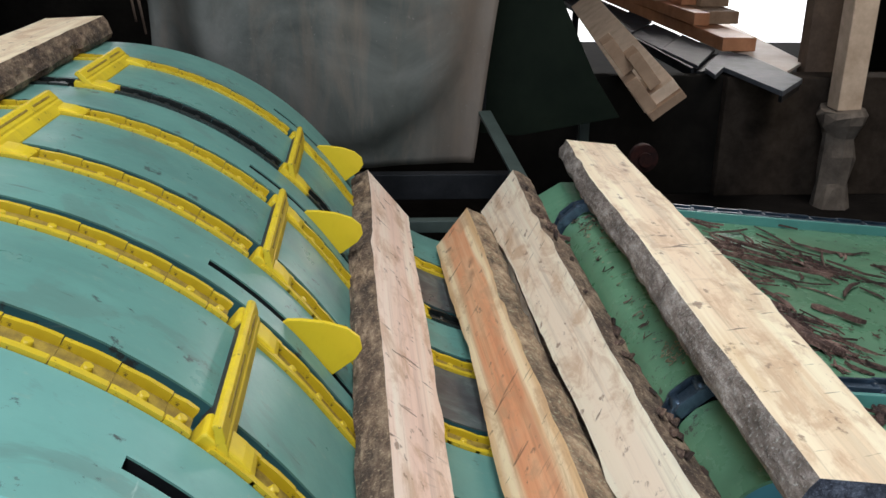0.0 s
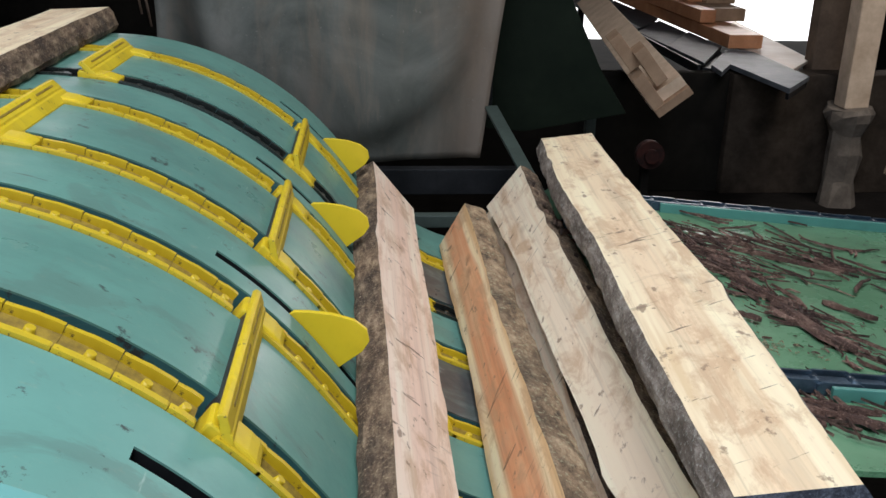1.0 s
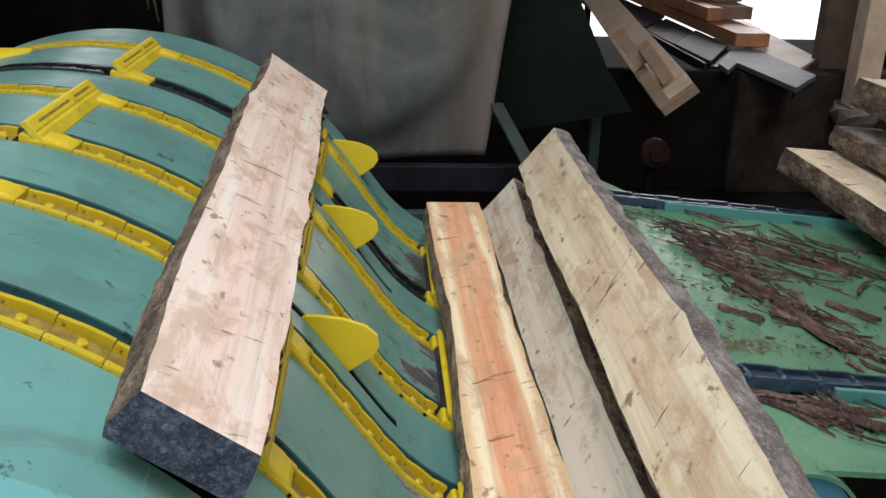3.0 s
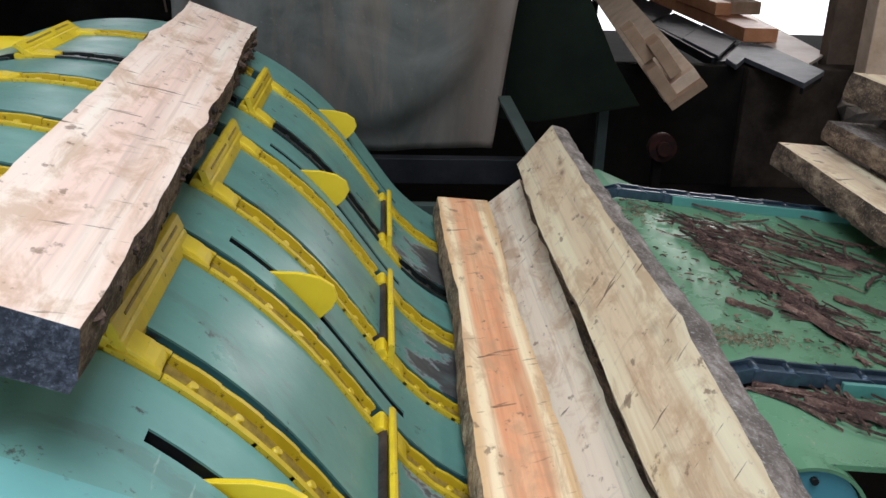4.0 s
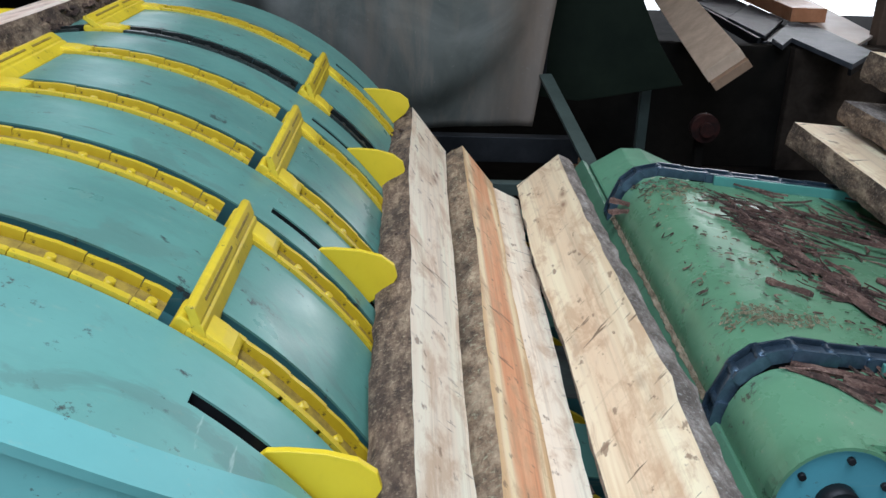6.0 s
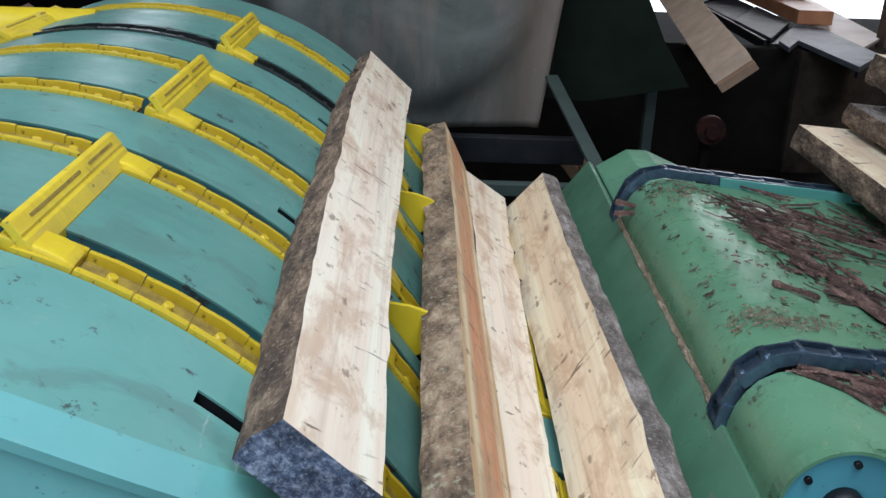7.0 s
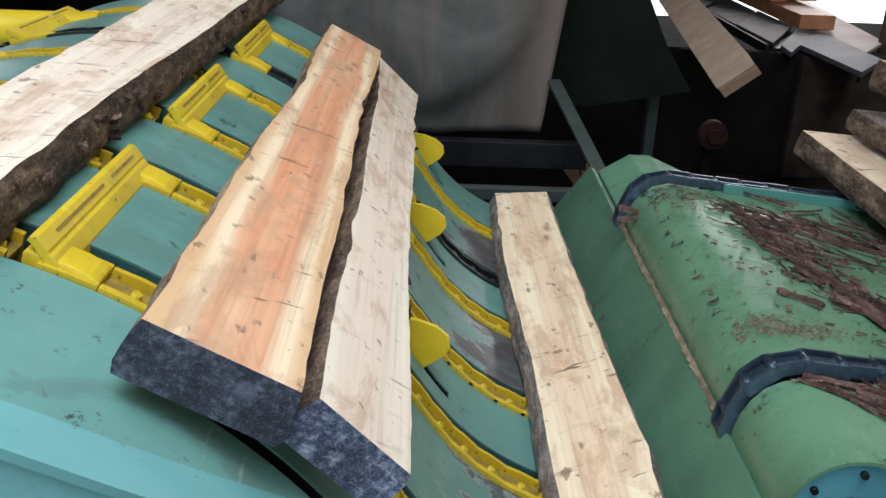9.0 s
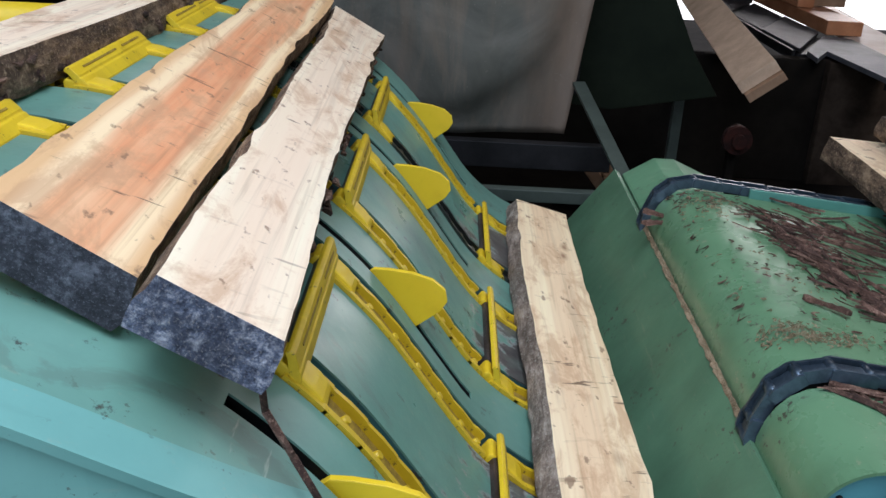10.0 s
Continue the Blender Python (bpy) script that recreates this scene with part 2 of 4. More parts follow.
M = {
    "deck": paint("deck_green", (0.122, 0.275, 0.222), (0.10, 0.222, 0.182), (0.045, 0.06, 0.055), 0.36, 0.625, stains=True),
    "deck_worn": paint("worn_deck_green", (0.122, 0.275, 0.222), (0.10, 0.222, 0.182), (0.045, 0.06, 0.055), 0.30, 0.625, rubbed=0.685, stains=True),
    # deck paint lightened about a fifth for the brighter light at the front
    "deck_front": paint("lit_front_deck", (0.15, 0.335, 0.28), (0.12, 0.275, 0.232), (0.05, 0.07, 0.065), 0.345, 0.64, stains=True),
    "rim": paint("rim_teal", (0.165, 0.405, 0.37), (0.135, 0.345, 0.32), (0.06, 0.10, 0.10), 0.42, 0.72),
    "rail": paint("rail_teal", (0.085, 0.26, 0.215), (0.06, 0.19, 0.16), (0.06, 0.10, 0.08), 0.45, 0.68),
    # deck teal darkened for the shade inside the chain grooves
    "groove": paint("shaded_groove_teal", (0.035, 0.12, 0.125), (0.025, 0.08, 0.085), (0.03, 0.03, 0.03), 0.5, 0.6),
    "table": paint("table_green", (0.125, 0.262, 0.145), (0.085, 0.19, 0.10), (0.27, 0.31, 0.20), 0.25, 0.645, 4, dusty=1.0, herds=(0.48, 0.58)),
    "trough": paint("trough_green", (0.090, 0.20, 0.118), (0.06, 0.14, 0.08), (0.16, 0.19, 0.13), 0.4, 0.66, 4, (40, 3, 40), dusty=0.6, herds=(0.52, 0.62)),
    "table_matt": paint("matt_table_green", (0.115, 0.265, 0.15), (0.08, 0.195, 0.105), (0.22, 0.30, 0.20), 0.62, 0.68, 4),
    "disc": paint("disc_blue", (0.09, 0.30, 0.34), (0.07, 0.22, 0.26), (0.04, 0.06, 0.06), 0.45),
    "yellow": paint("chain_yellow", (0.70, 0.52, 0.015), (0.56, 0.40, 0.01), (0.16, 0.11, 0.03), 0.45, 0.64, 9, (30, 30, 30), (0.10, 0.07, 0.02), 0.5),
    "gold": paint("chain_gold", (0.62, 0.45, 0.012), (0.47, 0.33, 0.01), (0.09, 0.06, 0.02), 0.42, 0.62, 8, (30, 30, 30), (0.10, 0.07, 0.02), 0.5),
    "fin": paint("fin_yellow", (0.74, 0.55, 0.015), (0.66, 0.48, 0.01), (0.45, 0.33, 0.03), 0.42, 0.74, 5),
    "grease": plain("brown_grease", (0.13, 0.085, 0.02), (0.40, 0.28, 0.03), 0.6, 0.0, 30),
    "rust": plain("worn_steel", (0.03, 0.022, 0.02), (0.13, 0.10, 0.09), 0.45, 0.6, 18),
    "oil": plain("oily_black_steel", (0.006, 0.008, 0.008), (0.06, 0.072, 0.066), 0.28, 0.7, 22),
    "steel_blue": plain("blue_grey_steel", (0.018, 0.03, 0.045), (0.11, 0.165, 0.22), 0.32, 0.6, 14),
    "dark_steel": plain("dark_steel", (0.006, 0.007, 0.008), (0.02, 0.021, 0.023), 0.5, 0.2, 10, spec=0.3),
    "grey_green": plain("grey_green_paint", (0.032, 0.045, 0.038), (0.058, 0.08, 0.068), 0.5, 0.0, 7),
    "hood": curtain_like("dusty_rubber"),
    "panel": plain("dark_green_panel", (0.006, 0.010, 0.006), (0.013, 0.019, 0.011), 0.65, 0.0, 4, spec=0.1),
    # board colour held near black to stand in for the unlit background
    "shed": plain("shade_dark_boards", (0.006, 0.0055, 0.0045), (0.017, 0.015, 0.0125), 0.9, 0.0, 3, spec=0.06),
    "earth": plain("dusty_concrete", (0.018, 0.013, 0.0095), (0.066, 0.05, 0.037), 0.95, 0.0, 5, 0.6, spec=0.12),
    # floor colour carries the shade under the machines; no oil is meant
    "oily": plain("shade_dark_floor", (0.005, 0.004, 0.0036), (0.015, 0.013, 0.011), 0.85, 0.0, 4, 0.5, spec=0.06),
    "concrete": plain("old_concrete", (0.07, 0.055, 0.042), (0.19, 0.155, 0.12), 0.9, 0.0, 9, 0.6),
    "timber": plain("old_timber", (0.25, 0.15, 0.085), (0.48, 0.32, 0.20), 0.8, 0.0, 6),
    "lumber": plain("rough_pale_lumber", (0.50, 0.36, 0.24), (0.74, 0.57, 0.41), 0.8, 0.0, 9),
    "timber_dark": plain("dark_timber", (0.07, 0.045, 0.03), (0.17, 0.115, 0.075), 0.8, 0.0, 6),
    "galv": plain("galvanised_sheet", (0.085, 0.092, 0.105), (0.20, 0.215, 0.235), 0.6, 0.3, 7),
    "plate": plain("dull_plate", (0.018, 0.02, 0.024), (0.07, 0.075, 0.085), 0.62, 0.0, 9),
    # pale colour puts the opening's glare into the side sheet; also used on cables
    "sheet": plain("pale_daylit_sheet", (0.60, 0.47, 0.38), (0.78, 0.68, 0.60), 0.6, 0.0, 4),
    "bark": bark_like("bark", (0.042, 0.026, 0.017), (0.19, 0.122, 0.074), (0.46, 0.33, 0.205)),
    "bark_tan": bark_like("tan_bark", (0.06, 0.04, 0.024), (0.30, 0.20, 0.115), (0.56, 0.42, 0.26), 20, 0.5),
    "bark_grey": bark_like("grey_bark", (0.10, 0.078, 0.06), (0.27, 0.22, 0.18), (0.50, 0.44, 0.38), 30),
    "shred": bark_like("bark_shreds", (0.06, 0.032, 0.024), (0.20, 0.11, 0.08), (0.42, 0.28, 0.21), 40, pieces=True),
    "flake": bark_like("bark_flakes", (0.05, 0.03, 0.022), (0.17, 0.10, 0.07), (0.40, 0.27, 0.18), 40, pieces=True),
    "dust": bark_like("sawdust", (0.22, 0.16, 0.09), (0.42, 0.32, 0.20), (0.58, 0.46, 0.31), 60),
    # speckled end grain; the dark and blue stand for shade and cool skylight
    "end": bark_like("shaded_end_grain", (0.022, 0.027, 0.04), (0.075, 0.088, 0.12), (0.22, 0.25, 0.31), 60, 1.0, 0.8),
    "end_blue": bark_like("skylit_end_grain", (0.025, 0.035, 0.065), (0.17, 0.22, 0.33), (0.70, 0.76, 0.86), 62, 1.0, 0.8),
    "pale": wood("pale_sawn_wood", (0.80, 0.665, 0.44), (0.67, 0.50, 0.29), (0.76, 0.58, 0.37), 0.035),
    "pink": wood("pinkish_sawn_wood", (0.83, 0.66, 0.52), (0.72, 0.51, 0.37), (0.80, 0.58, 0.45), 0.03),
    "red": wood("red_heart_wood", (0.80, 0.62, 0.38), (0.66, 0.40, 0.18), (0.70, 0.315, 0.15), 0.042, 0.008, True),
    "white": wood("white_sawn_wood", (0.83, 0.71, 0.53), (0.72, 0.56, 0.38), (0.80, 0.66, 0.49), 0.03),
    "brown": plain("brown_board", (0.40, 0.155, 0.06), (0.60, 0.28, 0.14), 0.5, 0.0, 7),
    "red_hub": plain("rusty_red", (0.012, 0.007, 0.006), (0.05, 0.014, 0.010), 0.7, 0.0, 22, spec=0.2),
}
glow, gnt, gb, gco = begin("daylight")
gb.inputs["Base Color"].default_value = (0.8, 0.8, 0.8, 1)
gb.inputs["Emission Color"].default_value = (1.0, 0.97, 0.93, 1)
gb.inputs["Emission Strength"].default_value = 2.2


# ---- mesh helpers ----
def mesh_of(name, verts, faces, mats, face_mats=None, smooth=False):
    me = bpy.data.meshes.new(name)
    me.from_pydata([tuple(v) for v in verts], [], faces)
    for m in (mats if isinstance(mats, (list, tuple)) else [mats]):
        me.materials.append(m)
    if face_mats is not None:
        me.polygons.foreach_set("material_index", face_mats)
    if smooth:
        me.polygons.foreach_set("use_smooth", [True] * len(me.polygons))
    me.update()
    return me


def fixed(me):
    bm = bmesh.new()
    bm.from_mesh(me)
    bmesh.ops.recalc_face_normals(bm, faces=bm.faces)
    bm.to_mesh(me)
    bm.free()
    return me


def part(name, me, parent, label="", m=None):
    ob = new(name, me)
    ob.parent = parent
    if m is not None:
        ob.matrix_basis = m
    return tagged(ob, label)


def thing(name, label, category, m=None, group="", kind="", me=None):
    ob = new(name, me)
    if m is not None:
        ob.matrix_basis = m
    return tagged(ob, label, category, group, kind)


def extrude_y(name, outline, y0, y1, mat, bevel=0.0, smooth=False):
    """A solid from a closed outline of (x, z), from y0 to y1."""
    n = len(outline)
    v = [(x, y0, z) for x, z in outline] + [(x, y1, z) for x, z in outline]
    f = [tuple(range(n)), tuple(range(2 * n - 1, n - 1, -1))]
    f += [(i, i + n, (i + 1) % n + n, (i + 1) % n) for i in range(n)]
    me = fixed(mesh_of(name, v, f, mat))
    if bevel:
        round_off(me, bevel)
    return me


def round_off(me, w, seg=2):
    bm = bmesh.new()
    bm.from_mesh(me)
    edges = [e for e in bm.edges if len(e.link_faces) == 2 and e.calc_face_angle(0) > 0.5]
    bmesh.ops.bevel(bm, geom=edges, offset=w, segments=seg, affect="EDGES", profile=0.6)
    bm.to_mesh(me)
    bm.free()
    return me


def box(name, size, mat, centre=(0, 0, 0), bevel=0.0):
    sx, sy, sz = (a / 2 for a in size)
    cx, cy, cz = centre
    o = [(cx - sx, cz - sz), (cx + sx, cz - sz), (cx + sx, cz + sz), (cx - sx, cz + sz)]
    return extrude_y(name, o, cy - sy, cy + sy, mat, bevel)


def tube(name, a, b, r, mat, n=20, r2=None):
    a, b = Vector(a), Vector(b)
    q = (b - a).to_track_quat("Z", "Y").to_matrix()
    r2 = r if r2 is None else r2
    v, f = [], []
    for p, rr in ((a, r), (b, r2)):
        for i in range(n):
            w = 2 * math.pi * i / n
            v.append(p + q @ Vector((rr * math.cos(w), rr * math.sin(w), 0)))
    f += [tuple(range(n - 1, -1, -1)), tuple(range(n, 2 * n))]
    f += [(i, (i + 1) % n, (i + 1) % n + n, i + n) for i in range(n)]
    me = mesh_of(name, v, f, mat)
    for p in me.polygons[2:]:
        p.use_smooth = True
    return me


def joined(name, meshes):
    bm = bmesh.new()
    mats = []
    for me in meshes:
        keep = len(bm.faces)
        bm.from_mesh(me)
        bm.faces.ensure_lookup_table()
        remap = []
        for m in me.materials:
            if m not in mats:
                mats.append(m)
            remap.append(mats.index(m))
        for fc in bm.faces[keep:]:
            fc.material_index = remap[fc.material_index] if remap else 0
    out = bpy.data.meshes.new(name)
    for m in mats:
        out.materials.append(m)
    bm.to_mesh(out)
    bm.free()
    return out


# ---- the conveyor's profile: hump, straight flank, hollow ----
CX, CZ, RH = -0.50, 0.54, 0.832
A1 = radians(54.5)
R2 = 0.45
A2 = radians(2)
LEFT = radians(-52)
S_ARC = RH * (A1 - LEFT)
S_STR = 0.16
S_HOL = R2 * (A1 - A2)
S_END = S_ARC + S_STR + S_HOL


def prof(s, h=0.0):
    """Point (x, z) and slope angle at arc length s from the left foot of the hump, h above the plate."""
    if s < S_ARC:
        a = LEFT + s / RH
        x, z = CX + RH * math.sin(a), CZ + RH * math.cos(a)
    else:
        x, z, a = CX + RH * math.sin(A1), CZ + RH * math.cos(A1), A1
        d = min(s - S_ARC, S_STR)
        x, z = x + d * math.cos(a), z - d * math.sin(a)
        if s > S_ARC + S_STR:
            a = A1 - (s - S_ARC - S_STR) / R2
            x += R2 * (math.sin(A1) - math.sin(a))
            z -= R2 * (math.cos(a) - math.cos(A1))
    return x + h * math.sin(a), z + h * math.cos(a), a


def s_at(x):
    lo, hi = 0.0, S_END
    for _ in range(40):
        mid = (lo + hi) / 2
        lo, hi = (mid, hi) if prof(mid)[0] < x else (lo, mid)
    return lo


CHAINS = (0.10, 0.43, 0.708, 1.038, 1.30, 1.64)
SLOTS = (-0.04, 0.557, 1.158, 1.767)
DECK0, DECK1 = -0.155, 1.93


def front_at(x):
    """Where the bright front rim begins: the front plate widens towards the hollow."""
    u = min(max((x + 0.18) / 0.29, 0.0), 1.0)
    return -0.184 + 0.024 * u + 0.082 * u * u * u


def strip(name, y0, y1, s0, s1, mat, h=0.0, thick=0.003, step=0.03):
    """A plate that follows the deck's curve; y0 and y1 are numbers or functions of x."""
    n = max(2, int((s1 - s0) / step))
    top, low = [], []
    for i in range(n + 1):
        s = s0 + (s1 - s0) * i / n
        x, z, _ = prof(s, h)
        top.append((x, z))
        x, z, _ = prof(s, h - thick)
        low.append((x, z))
    v, f = [], []
    for (x, z), (u, w) in zip(top, low):
        a, b = (q(x) if callable(q) else q for q in (y0, y1))
        v += [(x, a, z), (x, b, z), (u, b, w), (u, a, w)]
    for i in range(n):
        k = 4 * i
        for j in range(4):
            f.append((k + j, k + (j + 1) % 4, k + 4 + (j + 1) % 4, k + 4 + j))
    f += [(3, 2, 1, 0), (4 * n, 4 * n + 1, 4 * n + 2, 4 * n + 3)]
    me = fixed(mesh_of(name, v, f, mat))
    for p in me.polygons:
        p.use_smooth = abs(p.normal.y) < 0.5
    me.set_sharp_from_angle(angle=radians(40))
    return me


def build_deck():
    deck = thing("conveyor_deck", "curved green painted steel conveyor deck with chain grooves", "conveyor")
    edges = [DECK0]
    for c in CHAINS:
        edges += [c - 0.036, c + 0.064]
    edges.append(DECK1)
    slot0, slot1 = s_at(0.0), s_at(0.30)
    for i in range(0, len(edges), 2):
        y0, y1 = edges[i], edges[i + 1]
        inner = [y for y in SLOTS if y0 + 0.01 < y < y1 - 0.01]
        paint_of = M["deck_worn"] if i in (2, 6, 10) else M["deck_front"] if i == 0 else M["deck"]
        if i == 0:
            y0 = lambda x: front_at(x) - 0.03
        if inner:
            y = inner[0]
            w = 0.0125
            pieces = [strip("p", y0, y - w, 0, S_END, paint_of), strip("p", y + w, y1, 0, S_END, paint_of),
                      strip("p", y - w, y + w, 0, slot0, paint_of), strip("p", y - w, y + w, slot1, S_END, paint_of)]
            part("deck_plate", joined("deck_plate", pieces), deck)
        else:
            part("deck_plate", strip("deck_plate", y0, y1, 0, S_END, paint_of), deck)
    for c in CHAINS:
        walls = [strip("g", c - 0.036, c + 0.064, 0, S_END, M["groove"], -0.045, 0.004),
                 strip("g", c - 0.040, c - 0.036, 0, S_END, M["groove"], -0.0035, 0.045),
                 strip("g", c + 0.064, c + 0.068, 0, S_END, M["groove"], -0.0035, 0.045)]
        part("chain_groove", joined("chain_groove", walls), deck, "recessed teal channel with shade put into its paint")
    # added dark channels give the slots their black, shaded inside
    for y in SLOTS:
        walls = [strip("c", y - 0.0165, y - 0.0128, slot0 - 0.01, slot1 + 0.01, M["dark_steel"], -0.0035, 0.12),
                 strip("c", y + 0.0128, y + 0.0165, slot0 - 0.01, slot1 + 0.01, M["dark_steel"], -0.0035, 0.12),
                 strip("c", y - 0.0128, y + 0.0128, slot0 - 0.01, slot1 + 0.01, M["dark_steel"], -0.125, 0.004)]
        part("slot_channel", joined("slot_channel", walls), deck, "dark channel added to keep the slot's inside black")
    part("rim", strip("rim", lambda x: front_at(x) - 0.062, front_at, 0, s_at(0.5), M["rim"], 0.0025, 0.012), deck, "bright teal front rim")
    top = [prof(s_at(0.5) * i / 30, -0.012)[:2] for i in range(31)]
    v = [(x, front_at(x) - d, h) for x, z in top for d, h in ((0.052, z), (0.037, z), (0.037, 0.2), (0.052, 0.2))]
    f = [(4 * i + j, 4 * i + (j + 1) % 4, 4 * i + 4 + (j + 1) % 4, 4 * i + 4 + j) for i in range(30) for j in range(4)]
    f += [(3, 2, 1, 0), (120, 121, 122, 123)]
    part("side_plate", fixed(mesh_of("side_plate", v, f, M["rim"])), deck, "teal front side plate")
    o = [prof(S_END * i / 40, -0.06)[:2] for i in range(41)]
    o += [(0.6, 0.1), (-1.1, 0.1)]
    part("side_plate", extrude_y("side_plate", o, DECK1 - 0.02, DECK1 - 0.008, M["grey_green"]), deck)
    return deck


build_deck()


# ---- dogs, chains and kickers ----
def loop_path(WR):
    """The chain's closed way: over the deck, round the lower wheel, back underneath and up again."""
    last = S_END - 0.10
    pts = [prof(last * i / 200, -0.012)[:2] for i in range(201)]
    x, z = pts[-1]
    a = prof(last)[2]
    cx, cz = x - WR * math.sin(a), z - WR * math.cos(a)
    pts += [(cx + WR * math.sin(a + w), cz + WR * math.cos(a + w)) for w in np.linspace(0.1, math.pi - 0.1, 24)]
    x0, z0 = pts[0]
    lx, lz = x0 + WR * math.sin(-LEFT), z0 - WR * math.cos(LEFT)
    end = [(lx + WR * math.sin(LEFT - w), lz + WR * math.cos(LEFT - w)) for w in np.linspace(2.6, 0.1, 24)]
    (ax, az), (bx, bz) = pts[-1], end[0]
    pts += [(ax + (bx - ax) * u, az + (bz - az) * u - 0.62 * u * (1 - u)) for u in np.linspace(0.02, 0.98, 60)] + end
    return np.array(pts + pts[:1])


def lengths(loop):
    return np.concatenate([[0], np.cumsum(np.hypot(*np.diff(loop, axis=0).T))])


lo, hi = 0.05, 0.30
for _ in range(30):
    mid = (lo + hi) / 2
    lo, hi = (mid, hi) if lengths(loop_path(mid))[-1] < 9 * 0.515 else (lo, mid)
LOOP = loop_path(lo)
LEN = lengths(LOOP)
DOGS = 9
GAP = LEN[-1] / DOGS


def on_loop(s):
    s, ahead = (float(np.interp(q % LEN[-1], [0, 1.3, 2.19, LEN[-1]], [0, 1.3, 2.105, LEN[-1]])) for q in (s, s + 0.02))
    x, z = np.interp(s, LEN, LOOP[:, 0]), np.interp(s, LEN, LOOP[:, 1])
    x1, z1 = (np.interp(ahead, LEN, LOOP[:, i]) for i in (0, 1))
    return float(x), float(z), math.degrees(math.atan2(z - z1, x1 - x))


TRAVEL = [(0, 1.384), (0.7, 1.382), (1.0, 1.379), (1.4, 1.318), (2.0, 1.166), (2.5, 1.038), (2.7, 0.988), (3.8, 0.737), (4.0, 0.688), (4.5, 0.573), (5.0, 0.45),
          (5.5, 0.349), (5.7, 0.291), (6.8, 0.032), (7.0, -0.005), (7.5, -0.129), (8.0, -0.252), (8.3, -0.322), (8.5, -0.375), (9.0, -0.493), (9.5, -0.628), (10.0, -0.717)]


def travel(t):
    return float(np.interp(t, [a for a, _ in TRAVEL], [b for _, b in TRAVEL]))


TIMES = [i * 0.25 for i in range(41)]


def dog_mesh():
    o = [(-0.013, 0.038), (-0.010, 0.045), (-0.002, 0.046), (0.014, 0.034), (0.016, 0.030), (0.021, 0.029), (0.036, 0.014), (0.040, 0.004), (0.039, -0.012), (0.028, -0.012), (0.027, 0.003), (-0.006, 0.034)]
    return extrude_y("dog_bar", o, -0.028, 0.352, M["yellow"], 0.002)


def spine_mesh():
    """The rusty bar under the leaning plate."""
    return extrude_y("spine", [(-0.007, -0.012), (-0.006, 0.022), (0.000, 0.026), (0.021, 0.006), (0.024, -0.012)], -0.02, 0.345, M["rust"], 0.002)


def rib_mesh(y):
    return extrude_y("foot", [(-0.012, -0.022), (-0.0145, 0.020), (-0.010, 0.026), (0.050, 0.022), (0.066, 0.0185), (0.078, 0.012), (0.078, -0.022)], y - 0.026, y + 0.026, M["yellow"], 0.004)


def slit_mesh(y, L):
    """A worn brown slit along the dog's sloping back."""
    return box("worn_strip", (0.004, L, 0.0014), M["grease"], (0, y, 0))


def build_dogs():
    made = []
    bar, spine, foot0, foot1 = dog_mesh(), spine_mesh(), rib_mesh(0.0), rib_mesh(0.33)
    strips = [slit_mesh(0.10, 0.17), slit_mesh(0.27, 0.10)]
    back = pose(0.0062, 0, 0.0406, 0, 37, 0)
    for row in (0.10, 0.708, 1.30):
        for k in range(DOGS):
            d = thing("chain_dog", "yellow painted steel pusher bar bridging two conveyor chains", "pusher bar", group="pusher bars on the chains")
            part("bar", bar, d)
            part("spine", spine, d, "rusty brown bar under the plate")
            part("foot", foot0, d)
            part("foot", foot1, d)
            for s in strips:
                part("worn_strip", s, d, "brown worn strip", back)
            made.append((d, row, k))
    return made


def link_mesh(mat, inside, share=1.0):
    """One pitch of channel chain: two side bars, the dirty channel floor, a pin and a stud."""
    p = LINK * share
    near = [(-0.0004, -0.020), (-0.0004, 0.0170), (0.003, 0.0178), (p * 0.5, 0.0186), (p - 0.003, 0.0178), (p - 0.0008, 0.0165), (p - 0.0008, -0.020)]
    far = [(-0.0004, -0.020), (-0.0004, 0.0165), (p * 0.3, 0.0178), (p * 0.5, 0.0190), (p * 0.85, 0.0186), (p - 0.0006, 0.0178), (p - 0.0006, -0.020)]
    out = [extrude_y("s", near, -0.034, -0.0225, mat), extrude_y("s", far, 0.0215, 0.030, mat)]
    out.append(box("web", (p, 0.050, 0.006), inside, (p / 2, -0.002, 0.002)))
    out.append(tube("pin", (0.010, -0.0352, 0.000), (0.010, 0.0312, 0.000), 0.005, mat, 8))
    out.append(tube("stud", (p * 0.55, -0.004, 0.002), (p * 0.55, -0.004, 0.0155), 0.0085, mat, 9, 0.0065))
    return joined("link", out)


NLINK = 7 * DOGS
LINK = LEN[-1] / NLINK


def build_chains():
    made = []
    yel = link_mesh(M["gold"], M["grease"])
    dark = link_mesh(M["oil"], M["oil"])
    gap = link_mesh(M["gold"], M["grease"], 0.52)
    dark_gap = link_mesh(M["oil"], M["oil"], 0.6)
    for i, y in enumerate(CHAINS):
        black = i == 4
        c = thing("drag_chain", "oily black steel drag chain in its deck groove" if black else "yellow painted steel drag chain in its deck groove",
                  "chain", pose(0, y, 0), "drag chains of the conveyor")
        for k in range(NLINK):
            painted = not black or k % 7 == 0
            made.append((part("link", (dark_gap if black else gap) if k % 7 == 6 else yel if painted else dark, c), k))
    return made


